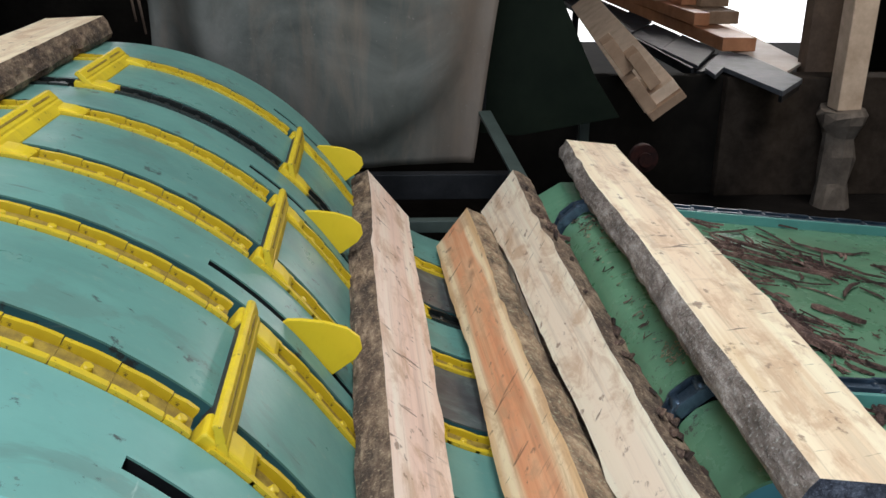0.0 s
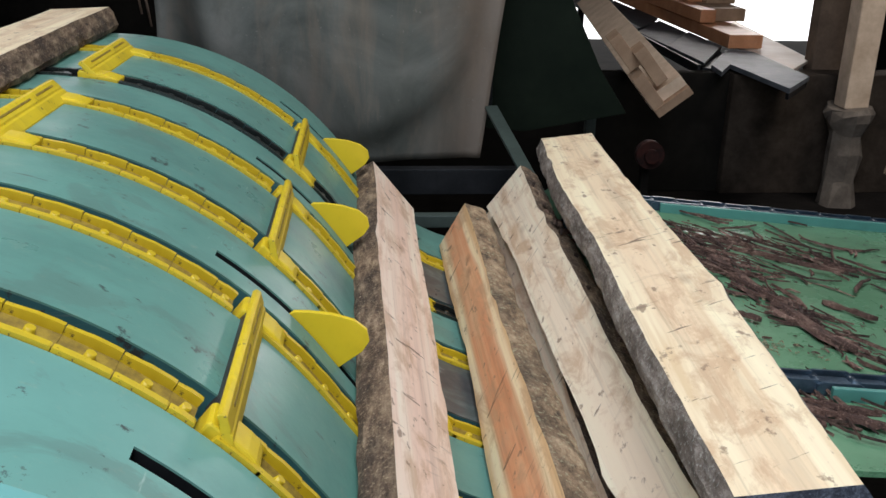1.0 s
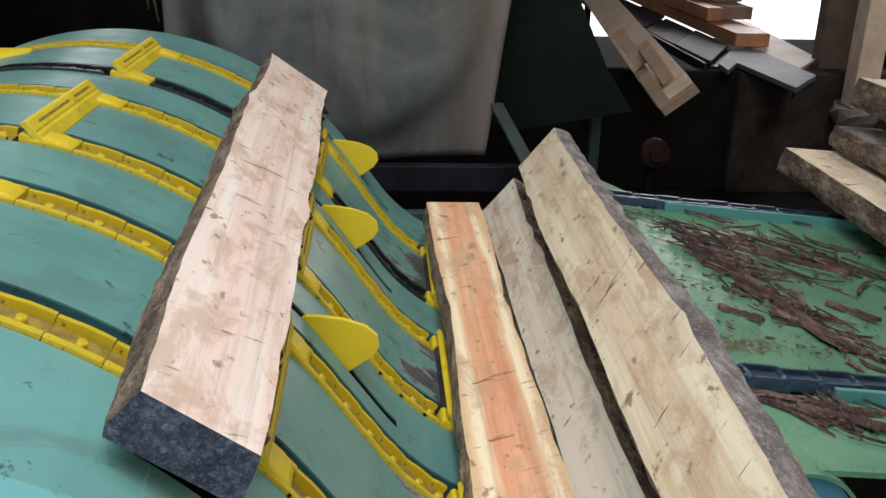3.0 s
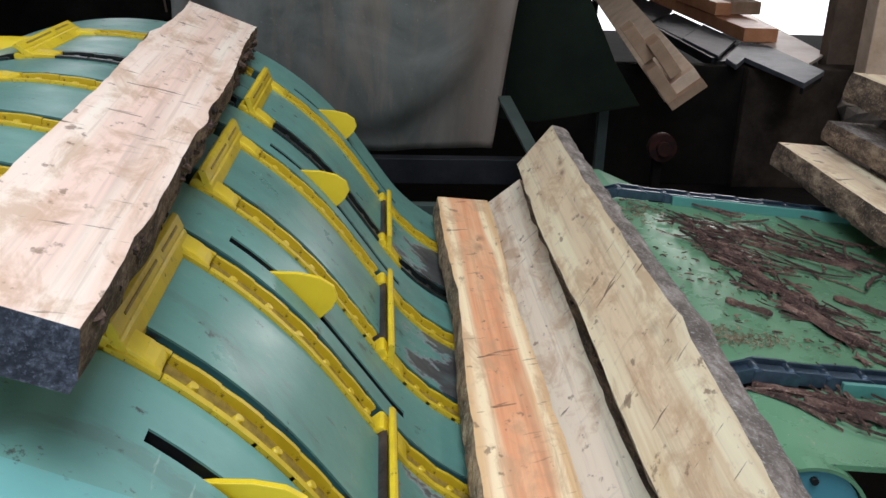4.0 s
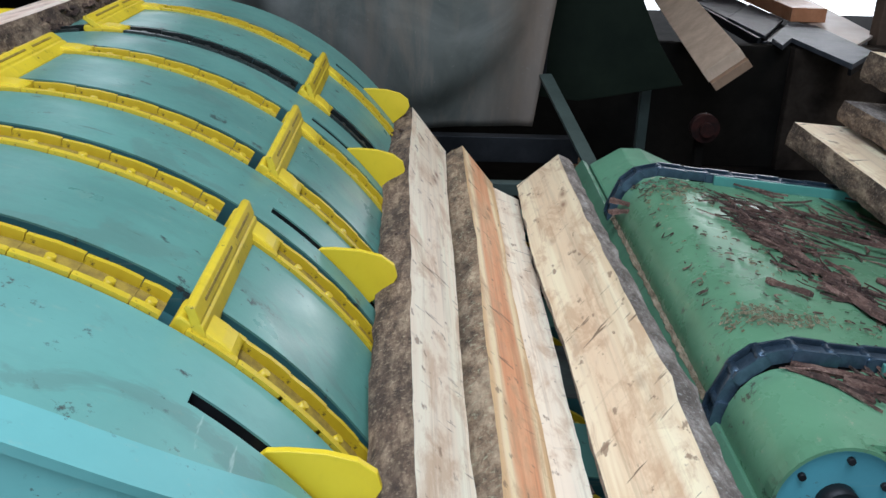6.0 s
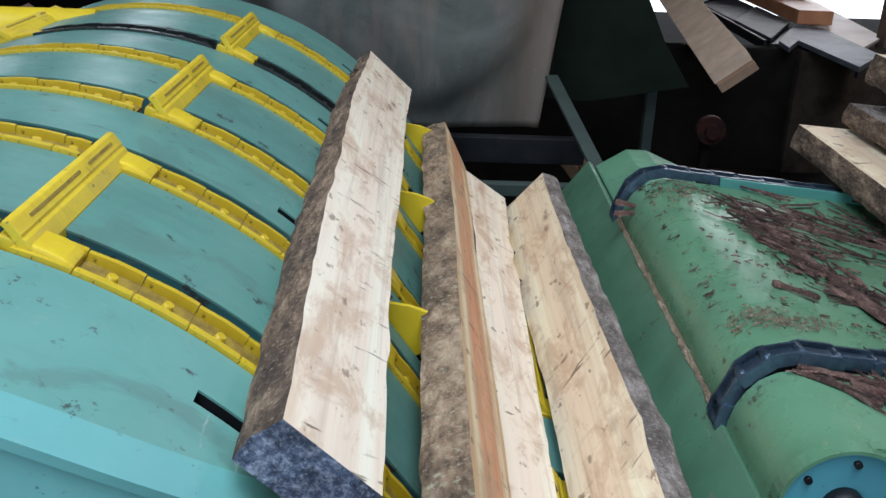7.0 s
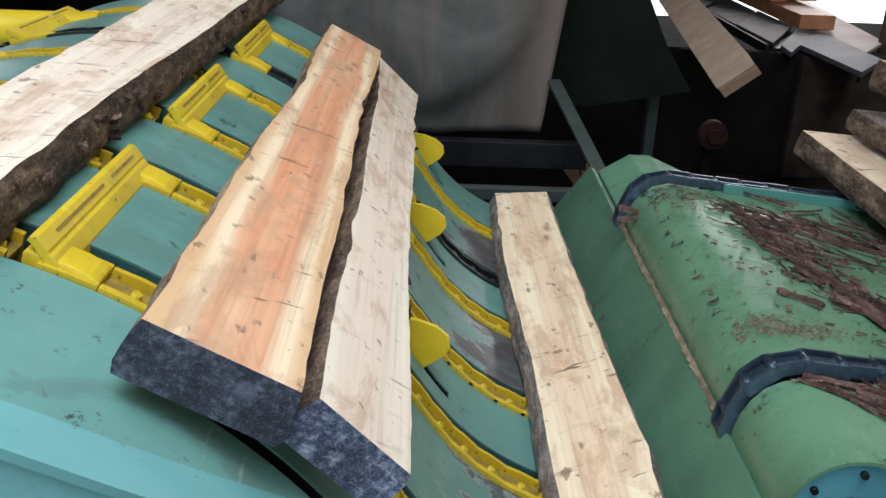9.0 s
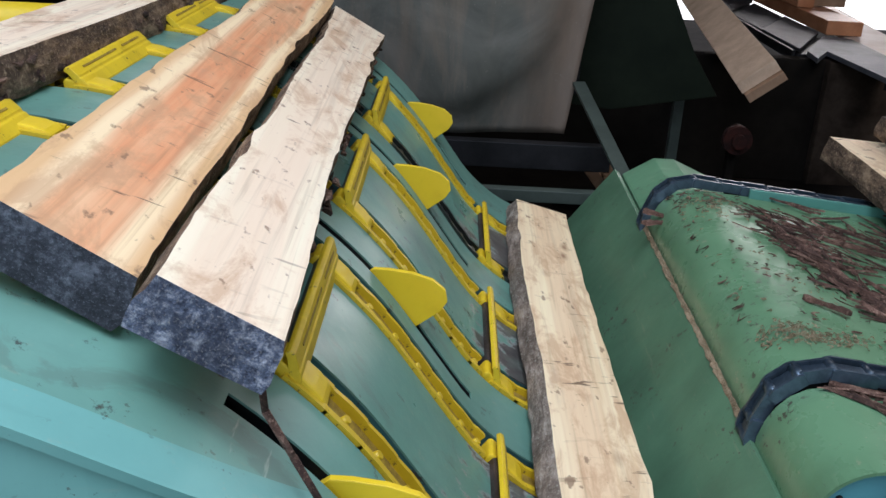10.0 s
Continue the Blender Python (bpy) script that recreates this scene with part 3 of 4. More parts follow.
def fin_mesh():
    o = [(-0.066, -0.10), (-0.066, 0.002), (-0.05, 0.022), (-0.02, 0.052), (0.012, 0.074), (0.040, 0.080), (0.060, 0.070), (0.068, 0.048), (0.066, -0.10)]
    return extrude_y("kicker", o, -0.005, 0.005, M["fin"], 0.0015)


def build_fins():
    out = []
    me = fin_mesh()
    for y in SLOTS:
        out.append((thing("kicker_plate", "rounded yellow steel kicker plate standing in a deck slot", "kicker plate", me=me, group="kicker plates in the slots"), y))
    return out


FIN = [(1.10, 1.37, -0.105), (1.13, 1.385, -0.08), (1.162, 1.405, -0.05), (1.225, 1.45, -0.012), (1.25, 1.465, -0.004), (1.31, 1.495, 0.0), (1.37, 1.52, 0.0),
       (1.45, 1.547, 0.0), (1.55, 1.60, -0.006), (1.585, 1.617, -0.012), (1.60, 1.60, -0.07), (1.615, 1.50, -0.115)]


def fin_pose(t, y):
    d = 1.10 + (travel(t) - 1.10) % 0.515
    s, h = (float(np.interp(d, [f[0] for f in FIN], [f[i] for f in FIN])) for i in (1, 2))
    x, z, a = prof(s, h)
    return pose(x, y, z, 0, math.degrees(a), 0)


dogs, links, fins = build_dogs(), build_chains(), build_fins()


# ---- sawn slabs ----
def slab_mesh(name, wn, wf, thick, length, face, bark, seed, flare=0.012, end=None, crook=()):
    """A sawn slab along y: flat face up, bark on both sides, end grain with shade in its colour. Its outline wanders
    like a log's.
    """
    rng = random.Random(seed)
    n = 60
    ph = [rng.uniform(0, 6.28) for _ in range(6)]
    bites_l = [(rng.uniform(0.08, 0.92), rng.uniform(-0.006, 0.008)) for _ in range(5)]
    bites_r = [(rng.uniform(0.08, 0.92), rng.uniform(-0.006, 0.008)) for _ in range(5)]
    v, f, fm = [], [], []
    m = 10
    for i in range(n + 1):
        u = i / n
        y = (u - 0.5) * length
        w = (wn + (wf - wn) * u) / 2
        wl = w + 0.007 * math.sin(5 * u + ph[0]) + 0.004 * math.sin(13 * u + ph[1]) + rng.uniform(-0.0012, 0.0012)
        wr = w + 0.007 * math.sin(4.4 * u + ph[2]) + 0.004 * math.sin(12 * u + ph[3]) + rng.uniform(-0.0012, 0.0012)
        for k0, a0 in bites_l:
            wl += a0 * math.exp(-((u - k0) / 0.022) ** 2)
        for k0, a0 in bites_r:
            wr += a0 * math.exp(-((u - k0) / 0.022) ** 2)
        if crook:
            wr += float(np.interp(u, [q[0] for q in crook], [q[1] for q in crook]))
        t = thick / 2
        ring = [(-wl, t), (wr, t), (wr + flare * 0.45, t * 0.5), (wr + flare * 0.8, 0.0), (wr + flare, -0.55 * t), (wr + flare * 0.7, -t),
                (-wl - flare * 0.7, -t), (-wl - flare, -0.55 * t), (-wl - flare * 0.8, 0.0), (-wl - flare * 0.45, t * 0.5)]
        for j, (x, z) in enumerate(ring):
            k = 0.0 if j < 2 else 0.0022
            v.append((x + rng.uniform(-k, k), y, z + rng.uniform(-k, k)))
    for i in range(n):
        for j in range(m):
            a, b = i * m + j, i * m + (j + 1) % m
            f.append((a, b, b + m, a + m))
            fm.append(0 if j in (0, 5) else 1)
    f += [tuple(range(m - 1, -1, -1)), tuple(range(n * m, n * m + m))]
    fm += [2, 2]
    me = mesh_of(name, v, f, [face, bark, end or M["end"]], fm)
    return fixed(me)


def slab(label, wn, wf, thick, face, bark, seed, length=2.05, flare=0.02, end=None, crook=()):
    return thing("sawn_slab", label, "wood slab", me=slab_mesh("sawn_slab", wn, wf, thick, length, face, bark, seed, flare, end, crook), group="sawn slabs on the conveyor")


slab_first = slab("pale sawn wood slab with rough brown bark edges", 0.16, 0.17, 0.066, M["pale"], M["bark"], 1)
slab_pink = slab("pinkish sawn wood slab with dark bark edge on the deck", 0.138, 0.214, 0.068, M["pink"], M["bark"], 2, 2.05, 0.010)
slab_red = slab("red-hearted sawn wood slab with brown bark edges", 0.165, 0.158, 0.072, M["red"], M["bark_tan"], 3, 1.90, 0.009)
slab_mid = slab("whitish sawn wood slab with wandering bark edge", 0.118, 0.160, 0.066, M["white"], M["bark"], 4, 2.05, 0.009, end=M["end_blue"])
slab_pale = slab("wide pale sawn wood slab with grey bark lying in the trough", 0.166, 0.168, 0.060, M["pale"], M["bark_grey"], 5, 2.05, 0.020, crook=((0.0, 0.0), (0.22, 0.004), (0.36, 0.012), (0.5, 0.0), (0.68, -0.013), (0.85, -0.008), (1.0, 0.0)))
slab_white = slab("pale sawn wood slab, its end coloured for blue skylight and shade", 0.139, 0.172, 0.072, M["white"], M["bark"], 6, 2.10, 0.010, end=M["end_blue"])


def ragged_bark(owner, side, y0, y1, w0, w1, count, seed):
    """Torn flakes of bark standing off the side of a slab, joined into one part."""
    rng = random.Random(seed)
    v, f = [], []
    for _ in range(count):
        u = rng.random()
        y, x = y0 + (y1 - y0) * u, side * ((w0 + (w1 - w0) * u) / 2 + rng.uniform(-0.004, 0.006))
        z = rng.uniform(-0.03, 0.024)
        L, w, out, h = rng.uniform(0.010, 0.042), rng.uniform(0.003, 0.010), rng.uniform(0.003, 0.017), rng.uniform(0.002, 0.005)
        k = len(v)
        for q, g in ((-0.5, 0.35), (-0.1, 1.0), (0.5, 0.5)):
            yy, lift = y + q * L, rng.uniform(-0.006, 0.006)
            v += [(x, yy, z - w * g), (x + side * out * g, yy + rng.uniform(-0.004, 0.004), z + lift - w * g * 0.4), (x + side * out * g, yy, z + lift + h), (x, yy, z + w * g)]
        for i in range(2):
            for j in range(4):
                a, b = k + 4 * i + j, k + 4 * i + (j + 1) % 4
                f.append((a, b, b + 4, a + 4))
        f += [(k + 3, k + 2, k + 1, k), (k + 8, k + 9, k + 10, k + 11)]
    part("loose_bark", fixed(mesh_of("loose_bark", v, f, M["flake"])), owner, "ragged loose bark flakes")


ragged_bark(slab_pink, 1, -1.0, 1.0, 0.138, 0.214, 150, 41)
ragged_bark(slab_white, 1, -1.0, 1.0, 0.134, 0.166, 40, 42)
ragged_bark(slab_mid, 1, -0.9, 0.9, 0.118, 0.160, 50, 43)
ragged_bark(slab_white, -1, -0.3, 0.9, 0.139, 0.172, 40, 44)


def hanging_strip(owner, x, y, z):
    pts = [(x, y, z), (x + 0.03, y + 0.003, z - 0.045), (x + 0.08, y - 0.004, z - 0.075), (x + 0.13, y - 0.012, z - 0.105), (x + 0.194, y - 0.02, z - 0.144)]
    part("bark_shred", joined("bark_shred", [tube("b", a, c, 0.0045, M["shred"], 7, 0.004) for a, c in zip(pts, pts[1:])]), owner, "dangling strip of dark bark")


hanging_strip(slab_mid, 0.061, -1.0, -0.018)


# ---- trough and infeed table ----
def build_trough():
    o = [(0.605, 0.640), (0.64, 0.640), (0.795, 0.866), (0.778, 0.876)]
    t = thing("trough_plate", "sloping green steel trough plate with a dusty top seam", "steel plate")
    part("plate", extrude_y("plate", o, 0.10, 1.95, M["trough"], 0.002), t)
    rng = random.Random(8)
    v, f = [], []
    y = 0.47
    n = 0
    while y < 1.42:
        w = 0.002 + rng.uniform(0, 0.005)
        v += [(0.779 - w, y, 0.875), (0.781, y, 0.884 + rng.uniform(0, 0.005)), (0.783 + w, y, 0.877)]
        if n:
            k = 3 * n
            f += [(k - 3, k - 2, k + 1, k), (k - 2, k - 1, k + 2, k + 1)]
        n += 1
        y += 0.012
    part("sawdust_seam", mesh_of("sawdust_seam", v, f, M["dust"]), t, "line of pale sawdust")
    return t


TABLE = [(0.786, 0.80), (0.786, 0.885), (0.794, 0.918), (0.808, 0.946), (0.828, 0.969), (0.855, 0.984), (0.89, 0.991), (0.93, 0.990), (1.05, 0.980), (1.40, 0.945), (2.6, 0.83)]


def table_z(x):
    return float(np.interp(x, [p[0] for p in TABLE[1:]], [p[1] for p in TABLE[1:]]))


def table_strip(name, y0, y1, mat, h=0.0, thick=0.01, pts=None):
    pts = TABLE if pts is None else pts
    o = [(x, z + h) for x, z in pts] + [(x + (0.012 if x < 0.85 else 0), z + h - (thick if x > 0.8 else 0)) for x, z in reversed(pts)]
    me = extrude_y(name, o, y0, y1, mat)
    for p in me.polygons:
        p.use_smooth = abs(p.normal.y) < 0.5
    me.set_sharp_from_angle(angle=radians(35))
    return me


def build_table():
    t = thing("infeed_table", "green painted round-nosed infeed table with chain tracks", "conveyor table")
    for y0, y1 in ((0.20, 0.425), (0.485, 1.425)):
        part("table_plate", table_strip("table_plate", y0, y1, M["table"]), t)
    for y in (0.455, 1.455):
        part("chain_track", table_strip("chain_track", y - 0.034, y + 0.034, M["dark_steel"], -0.03), t, "dark chain track")
    ring = [(0.89 + 0.095 * math.cos(w), 0.892 + 0.095 * math.sin(w)) for w in np.linspace(0, 2 * math.pi, 33)[:-1]]
    disc = part("end_disc", extrude_y("end_disc", ring, 0.196, 0.206, M["disc"], 0.002), t, "blue round bearing cover")
    rim = [(0.89 + r * math.cos(w), 0.892 + r * math.sin(w)) for r, w in [(0.103, w) for w in np.linspace(0.1, math.pi + 0.2, 24)] + [(0.097, w) for w in np.linspace(math.pi + 0.2, 0.1, 24)]]
    part("cover_rim", extrude_y("cover_rim", rim, 0.185, 0.215, M["table"]), t)
    part("hub", tube("hub", (0.89, 0.17, 0.892), (0.89, 0.2, 0.892), 0.032, M["dark_steel"]), disc, "black hub")
    part("shaft_end", tube("shaft_end", (0.89, 0.15, 0.892), (0.89, 0.175, 0.892), 0.016, M["disc"]), disc)
    for w in np.linspace(0.4, 2 * math.pi + 0.4, 7)[:-1]:
        x, z = 0.89 + 0.075 * math.cos(w), 0.892 + 0.075 * math.sin(w)
        part("bolt", tube("bolt", (x, 0.188, z), (x, 0.2, z), 0.006, M["dark_steel"], 8), disc)
    for y in (1.410, 0.408):
        o = [(1.04, 0.965), (1.04, 1.006), (2.3, 0.885), (2.3, 0.84)]
        part("guide_rail", extrude_y("guide_rail", o, y, y + 0.010, M["rail"], 0.002), t, "teal flat guide rail")
    far = [(0.80, 0.80), (0.80, 0.868), (0.893, 0.926), (0.955, 0.926), (1.09, 0.868), (1.11, 0.80)]
    part("end_cap", extrude_y("end_cap", far, 1.487, 1.93, M["table_matt"], 0.006), t, "chamfered green end cap")
    part("front_skirt", box("front_skirt", (0.02, 1.72, 0.66), M["table"], (0.80, 1.07, 0.46)), t)
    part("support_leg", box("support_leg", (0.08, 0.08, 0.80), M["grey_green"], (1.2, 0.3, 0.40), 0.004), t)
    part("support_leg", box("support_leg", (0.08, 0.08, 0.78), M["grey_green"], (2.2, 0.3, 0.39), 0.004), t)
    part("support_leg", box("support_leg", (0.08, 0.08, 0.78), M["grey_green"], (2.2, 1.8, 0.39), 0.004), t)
    return t


def build_table_chain(y):
    c = thing("table_chain", "blue-grey steel roller chain round the table nose", "chain", pose(0, y, 0), "chains of the infeed table")
    pts = [(0.778, 0.87), (0.784, 0.905), (0.806, 0.962), (0.845, 0.996), (0.90, 1.008), (0.965, 1.000), (1.03, 0.993), (1.10, 0.986), (1.17, 0.979), (1.24, 0.972), (1.31, 0.965), (1.38, 0.958), (1.45, 0.95), (1.52, 0.943), (1.60, 0.935), (1.68, 0.927), (1.76, 0.92), (1.84, 0.912), (1.92, 0.904), (2.0, 0.896)]
    for i, ((x0, z0), (x1, z1)) in enumerate(zip(pts, pts[1:])):
        odd = 0.0065 * (i % 2)
        L = math.hypot(x1 - x0, z1 - z0)
        a = math.degrees(math.atan2(z0 - z1, x1 - x0))
        out = []
        for yy in (-0.026, 0.020):
            o = [(-0.008, -0.012), (-0.008, 0.008), (0.004, 0.013), (L - 0.004, 0.013), (L + 0.008, 0.008), (L + 0.008, -0.012)]
            out.append(extrude_y("s", o, yy + (odd if yy < 0 else -odd), yy + 0.006 + (odd if yy < 0 else -odd), M["steel_blue"]))
        out.append(tube("r", (0, -0.02, 0), (0, 0.02, 0), 0.011, M["steel_blue"], 10))
        out.append(box("top", (L - 0.002, 0.026, 0.006), M["steel_blue"], (L / 2, 0, 0.003)))
        part("link", joined("link", out), c, "", pose(x0, 0, z0, 0, a, 0))
    return c


build_trough()
build_table()
build_table_chain(0.455)
build_table_chain(1.455)


def shreds(name, label, count, area, seed, lengths=(0.02, 0.14), mat="shred", category="bark"):
    """Loose bark strips lying on the table, joined into one heap."""
    rng = random.Random(seed)
    v, f = [], []
    for _ in range(count):
        x, y = area(rng)
        L = rng.uniform(*lengths)
        w = min(0.12 * L + 0.0006, rng.choice((0.0015, 0.002, 0.003, 0.004, 0.007)) * rng.uniform(0.8, 1.3))
        h = rng.uniform(0.0012, 0.0015 + min(0.0045, 0.08 * L))
        a = rng.gauss(-0.9, 0.55)
        z = table_z(x) + rng.uniform(0.0, 0.008)
        k = len(v)
        bend = rng.uniform(-0.012, 0.012)
        for i, q in enumerate((-0.5, -0.15, 0.2, 0.5)):
            cx = x + q * L * math.cos(a) - bend * (1 - 4 * q * q) * math.sin(a)
            cy = y + q * L * math.sin(a) + bend * (1 - 4 * q * q) * math.cos(a)
            ww = w * (0.45 if i in (0, 3) else 1.0)
            zz = table_z(cx) + (z - table_z(x)) + rng.uniform(0, 0.004)
            for du, dz in ((-ww, 0), (-ww * 0.4, h), (ww * 0.6, h * 0.8), (ww, 0)):
                v.append((cx - du * math.sin(a), cy + du * math.cos(a), zz + dz))
        for i in range(3):
            for j in range(4):
                a0, b0 = k + 4 * i + j, k + 4 * i + (j + 1) % 4
                f.append((a0, b0, b0 + 4, a0 + 4))
        f += [(k + 3, k + 2, k + 1, k), (k + 12, k + 13, k + 14, k + 15)]
    return thing(name, label, category, me=fixed(mesh_of(name, v, f, M[mat])), kind="stuff")


def drift(rng):
    u = rng.random() ** 0.9
    return 1.04 + 0.15 * u + rng.gauss(0, 0.035), 1.20 - 0.62 * u + rng.gauss(0, 0.04)


def along_rail(rng):
    x = 1.03 + 0.75 * rng.random() ** 1.2
    return x, 1.23 - 0.36 * (x - 1.03) + rng.gauss(0, 0.085)


def scattered(rng):
    x0, y0, spread = rng.choice(((0.90, 1.36, 0.05), (0.95, 1.30, 0.08), (0.92, 0.95, 0.12), (1.10, 0.75, 0.16), (1.25, 0.65, 0.12)))
    x, y = rng.gauss(x0, spread), rng.gauss(y0, spread * 0.8)
    return min(1.5, max(0.83, x)), min(1.41, max(0.50, y))


def near_chain(rng):
    return rng.uniform(0.93, 1.3), rng.gauss(0.36, 0.03)


shreds("bark_shreds", "reddish brown bark shreds drifted across the green table", 150, drift, 11, (0.02, 0.13))
shreds("bark_shreds", "bark shreds gathered towards the table's far rail", 170, along_rail, 14, (0.02, 0.16))
shreds("bark_shreds", "small bark crumbs scattered over the green table", 200, scattered, 12, (0.004, 0.022))
shreds("bark_shreds", "bark strips lying beside the table chain", 40, near_chain, 13, (0.04, 0.16))


def dusting(rng):
    x0, y0, sx, sy = rng.choice(((0.93, 0.585, 0.05, 0.012), (0.97, 0.60, 0.06, 0.02), (0.88, 0.62, 0.03, 0.02), (0.90, 1.30, 0.04, 0.05), (1.0, 0.9, 0.12, 0.18)))
    return min(1.5, max(0.83, rng.gauss(x0, sx))), min(1.41, max(0.50, rng.gauss(y0, sy)))


shreds("sawdust", "pale sawdust grains strewn over the green table", 420, dusting, 15, (0.003, 0.010), "dust", "sawdust")


def bark_strip(x, y, turn, L, w):
    rng = random.Random(int(x * 1000))
    o = []
    n = 12
    for i in range(n + 1):
        u = i / n
        o.append((u - 0.5, (0.5 + 0.25 * math.sin(9 * u) + rng.uniform(-0.1, 0.1)) * (1 if 0 < i < n else 0.3)))
    v, f = [], []
    for u, k in o:
        for du, dz in ((-1, 0), (-0.5, 0.9), (0.3, 1.1), (1, 0)):
            v.append((du * w * k, u * L, dz * 0.009 + rng.uniform(0, 0.003)))
    for i in range(n):
        for j in range(4):
            a0, b0 = 4 * i + j, 4 * i + (j + 1) % 4
            f.append((a0, b0, b0 + 4, a0 + 4))
    f += [(3, 2, 1, 0), (4 * n, 4 * n + 1, 4 * n + 2, 4 * n + 3)]
    return thing("bark_strip", "long torn strip of dark bark lying on the table", "bark", pose(x, y, table_z(x) + 0.004, 0, 5.5, turn),
                 "bark strips on the table", me=fixed(mesh_of("bark_strip", v, f, M["shred"])))


bark_strip(1.107, 0.86, 10, 0.52, 0.026)
bark_strip(1.07, 0.93, 22, 0.30, 0.012)
bark_strip(1.22, 1.10, 52, 0.34, 0.010)
bark_strip(1.16, 0.66, 16, 0.14, 0.012)
bark_strip(1.00, 0.74, 46, 0.10, 0.012)
bark_strip(0.99, 0.385, 66, 0.22, 0.013)
bark_strip(1.02, 0.345, 60, 0.14, 0.016)
bark_strip(1.27, 0.80, 40, 0.12, 0.012)

bark_strip(0.80, 1.36, 50, 0.10, 0.024)
bark_strip(0.795, 1.33, 95, 0.10, 0.026)

# slabs waiting on the infeed table
wait_low = thing("sawn_slab", "pale sawn slab with brown bark waiting on the infeed table", "wood slab",
                 me=slab_mesh("sawn_slab", 0.17, 0.16, 0.07, 2.05, M["pale"], M["bark"], 21), group="sawn slabs on the infeed table")
wait_mid = thing("sawn_slab", "bark-covered slab lying on another slab", "wood slab",
                 me=slab_mesh("sawn_slab", 0.16, 0.16, 0.06, 2.05, M["bark_grey"], M["bark"], 22), group="sawn slabs on the infeed table")
wait_top = thing("sawn_slab", "thick pale slab on top of the waiting slabs", "wood slab",
                 me=slab_mesh("sawn_slab", 0.20, 0.18, 0.085, 2.05, M["pale"], M["bark"], 23), group="sawn slabs on the infeed table")


# ---- the far side: hood, panel, bench, lumber, pillar ----
def build_hood():
    n, m = 70, 44
    v, f = [], []
    for i in range(n + 1):
        u = i / n
        for j in range(m + 1):
            w = j / m
            low = 0.80 + 0.02 * math.sin(3 * u) + 0.45 * max(0, 0.45 - u) ** 1.2
            z = low + (2.1 - low) * w
            x = -0.53 + (1.22 + 0.13 * (z - 0.81)) * u
            bulge = 0.22 * math.sin(math.pi * min(1, u * 1.05)) * (1 - 0.35 * w)
            fold = (0.055 * math.sin(17 * u + 4.5 * w) + 0.024 * math.sin(35 * u - 3 * w)) * (1 - u) ** 1.3
            rim = math.hypot(x - 0.14, z - 1.42)
            drum = -0.05 / (1 + math.exp((rim - 0.52) * 45))
            y = 2.62 - 0.6 * bulge + drum + fold + 0.012 * math.sin(7 * w + 5 * u)
            v.append((x, y, z))
    for i in range(n):
        for j in range(m):
            a = i * (m + 1) + j
            f.append((a, a + m + 1, a + m + 2, a + 1))
    me = mesh_of("curtain", v, f, M["hood"], smooth=True)
    t = thing("rubber_curtain", "dusty grey rubber curtain draped behind the deck", "curtain", me=me)
    s = t.modifiers.new("thickness", "SOLIDIFY")
    s.thickness = 0.008
    return t


build_hood()
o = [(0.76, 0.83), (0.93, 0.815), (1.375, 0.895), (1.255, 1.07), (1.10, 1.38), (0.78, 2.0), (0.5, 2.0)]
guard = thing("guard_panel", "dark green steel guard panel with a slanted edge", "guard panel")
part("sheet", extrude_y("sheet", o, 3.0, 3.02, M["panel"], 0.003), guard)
part("edge_strip", box("edge_strip", (0.018, 0.03, 1.15), M["dark_steel"], (0.772, 3.01, 1.45), 0.002), guard)
for x in (0.56, 0.74):
    part("hanger", box("hanger", (0.03, 0.01, 2.45), M["dark_steel"], (x, 3.03, 3.17)), guard)
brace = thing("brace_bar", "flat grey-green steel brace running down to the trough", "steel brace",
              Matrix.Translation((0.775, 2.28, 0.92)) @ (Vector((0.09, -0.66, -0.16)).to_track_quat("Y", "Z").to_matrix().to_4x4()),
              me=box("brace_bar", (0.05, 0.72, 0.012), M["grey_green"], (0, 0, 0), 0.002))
thing("frame_beam", "dark steel cross beam under the curtain", "steel beam", me=box("frame_beam", (1.15, 0.05, 0.10), M["dark_steel"], (0.275, 2.45, 0.76), 0.004))
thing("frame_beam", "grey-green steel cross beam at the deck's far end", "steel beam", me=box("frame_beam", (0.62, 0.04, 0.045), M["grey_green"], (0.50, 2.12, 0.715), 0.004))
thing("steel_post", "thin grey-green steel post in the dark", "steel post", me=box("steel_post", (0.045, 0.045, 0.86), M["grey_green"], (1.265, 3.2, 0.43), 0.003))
thing("cable", "pale thin cable hanging under the panel", "cable", me=tube("cable", (0.95, 3.1, 0.80), (1.32, 3.3, 0.84), 0.006, M["galv"], 8))
for a, b, r in (((1.00, 3.15, 0.835), (1.22, 3.22, 0.845), 0.004), ((1.03, 3.3, 0.81), (1.36, 3.42, 0.80), 0.005), ((1.10, 3.12, 0.85), (1.17, 3.16, 0.852), 0.007)):
    thing("cable", "pale thin cable lying under the panel", "cable", group="cables under the panel", me=tube("cable", a, b, r, M["sheet"], 8))
wheel = thing("hand_wheel", "small rusty red wheel in the shadow", "wheel")
part("rim", tube("rim", (1.635, 3.42, 0.59), (1.635, 3.47, 0.59), 0.07, M["red_hub"], 24), wheel)
part("hub", tube("hub", (1.635, 3.39, 0.59), (1.635, 3.42, 0.59), 0.035, M["red_hub"], 14), wheel)
part("stand", box("stand", (0.04, 0.05, 0.56), M["shed"], (1.635, 3.50, 0.28)), wheel)

# long bench that runs away, with boards on it
bench = thing("outfeed_bench", "grey steel roller bench running away towards the daylight", "bench", Matrix.Translation((-0.052, 0, 0.037)))


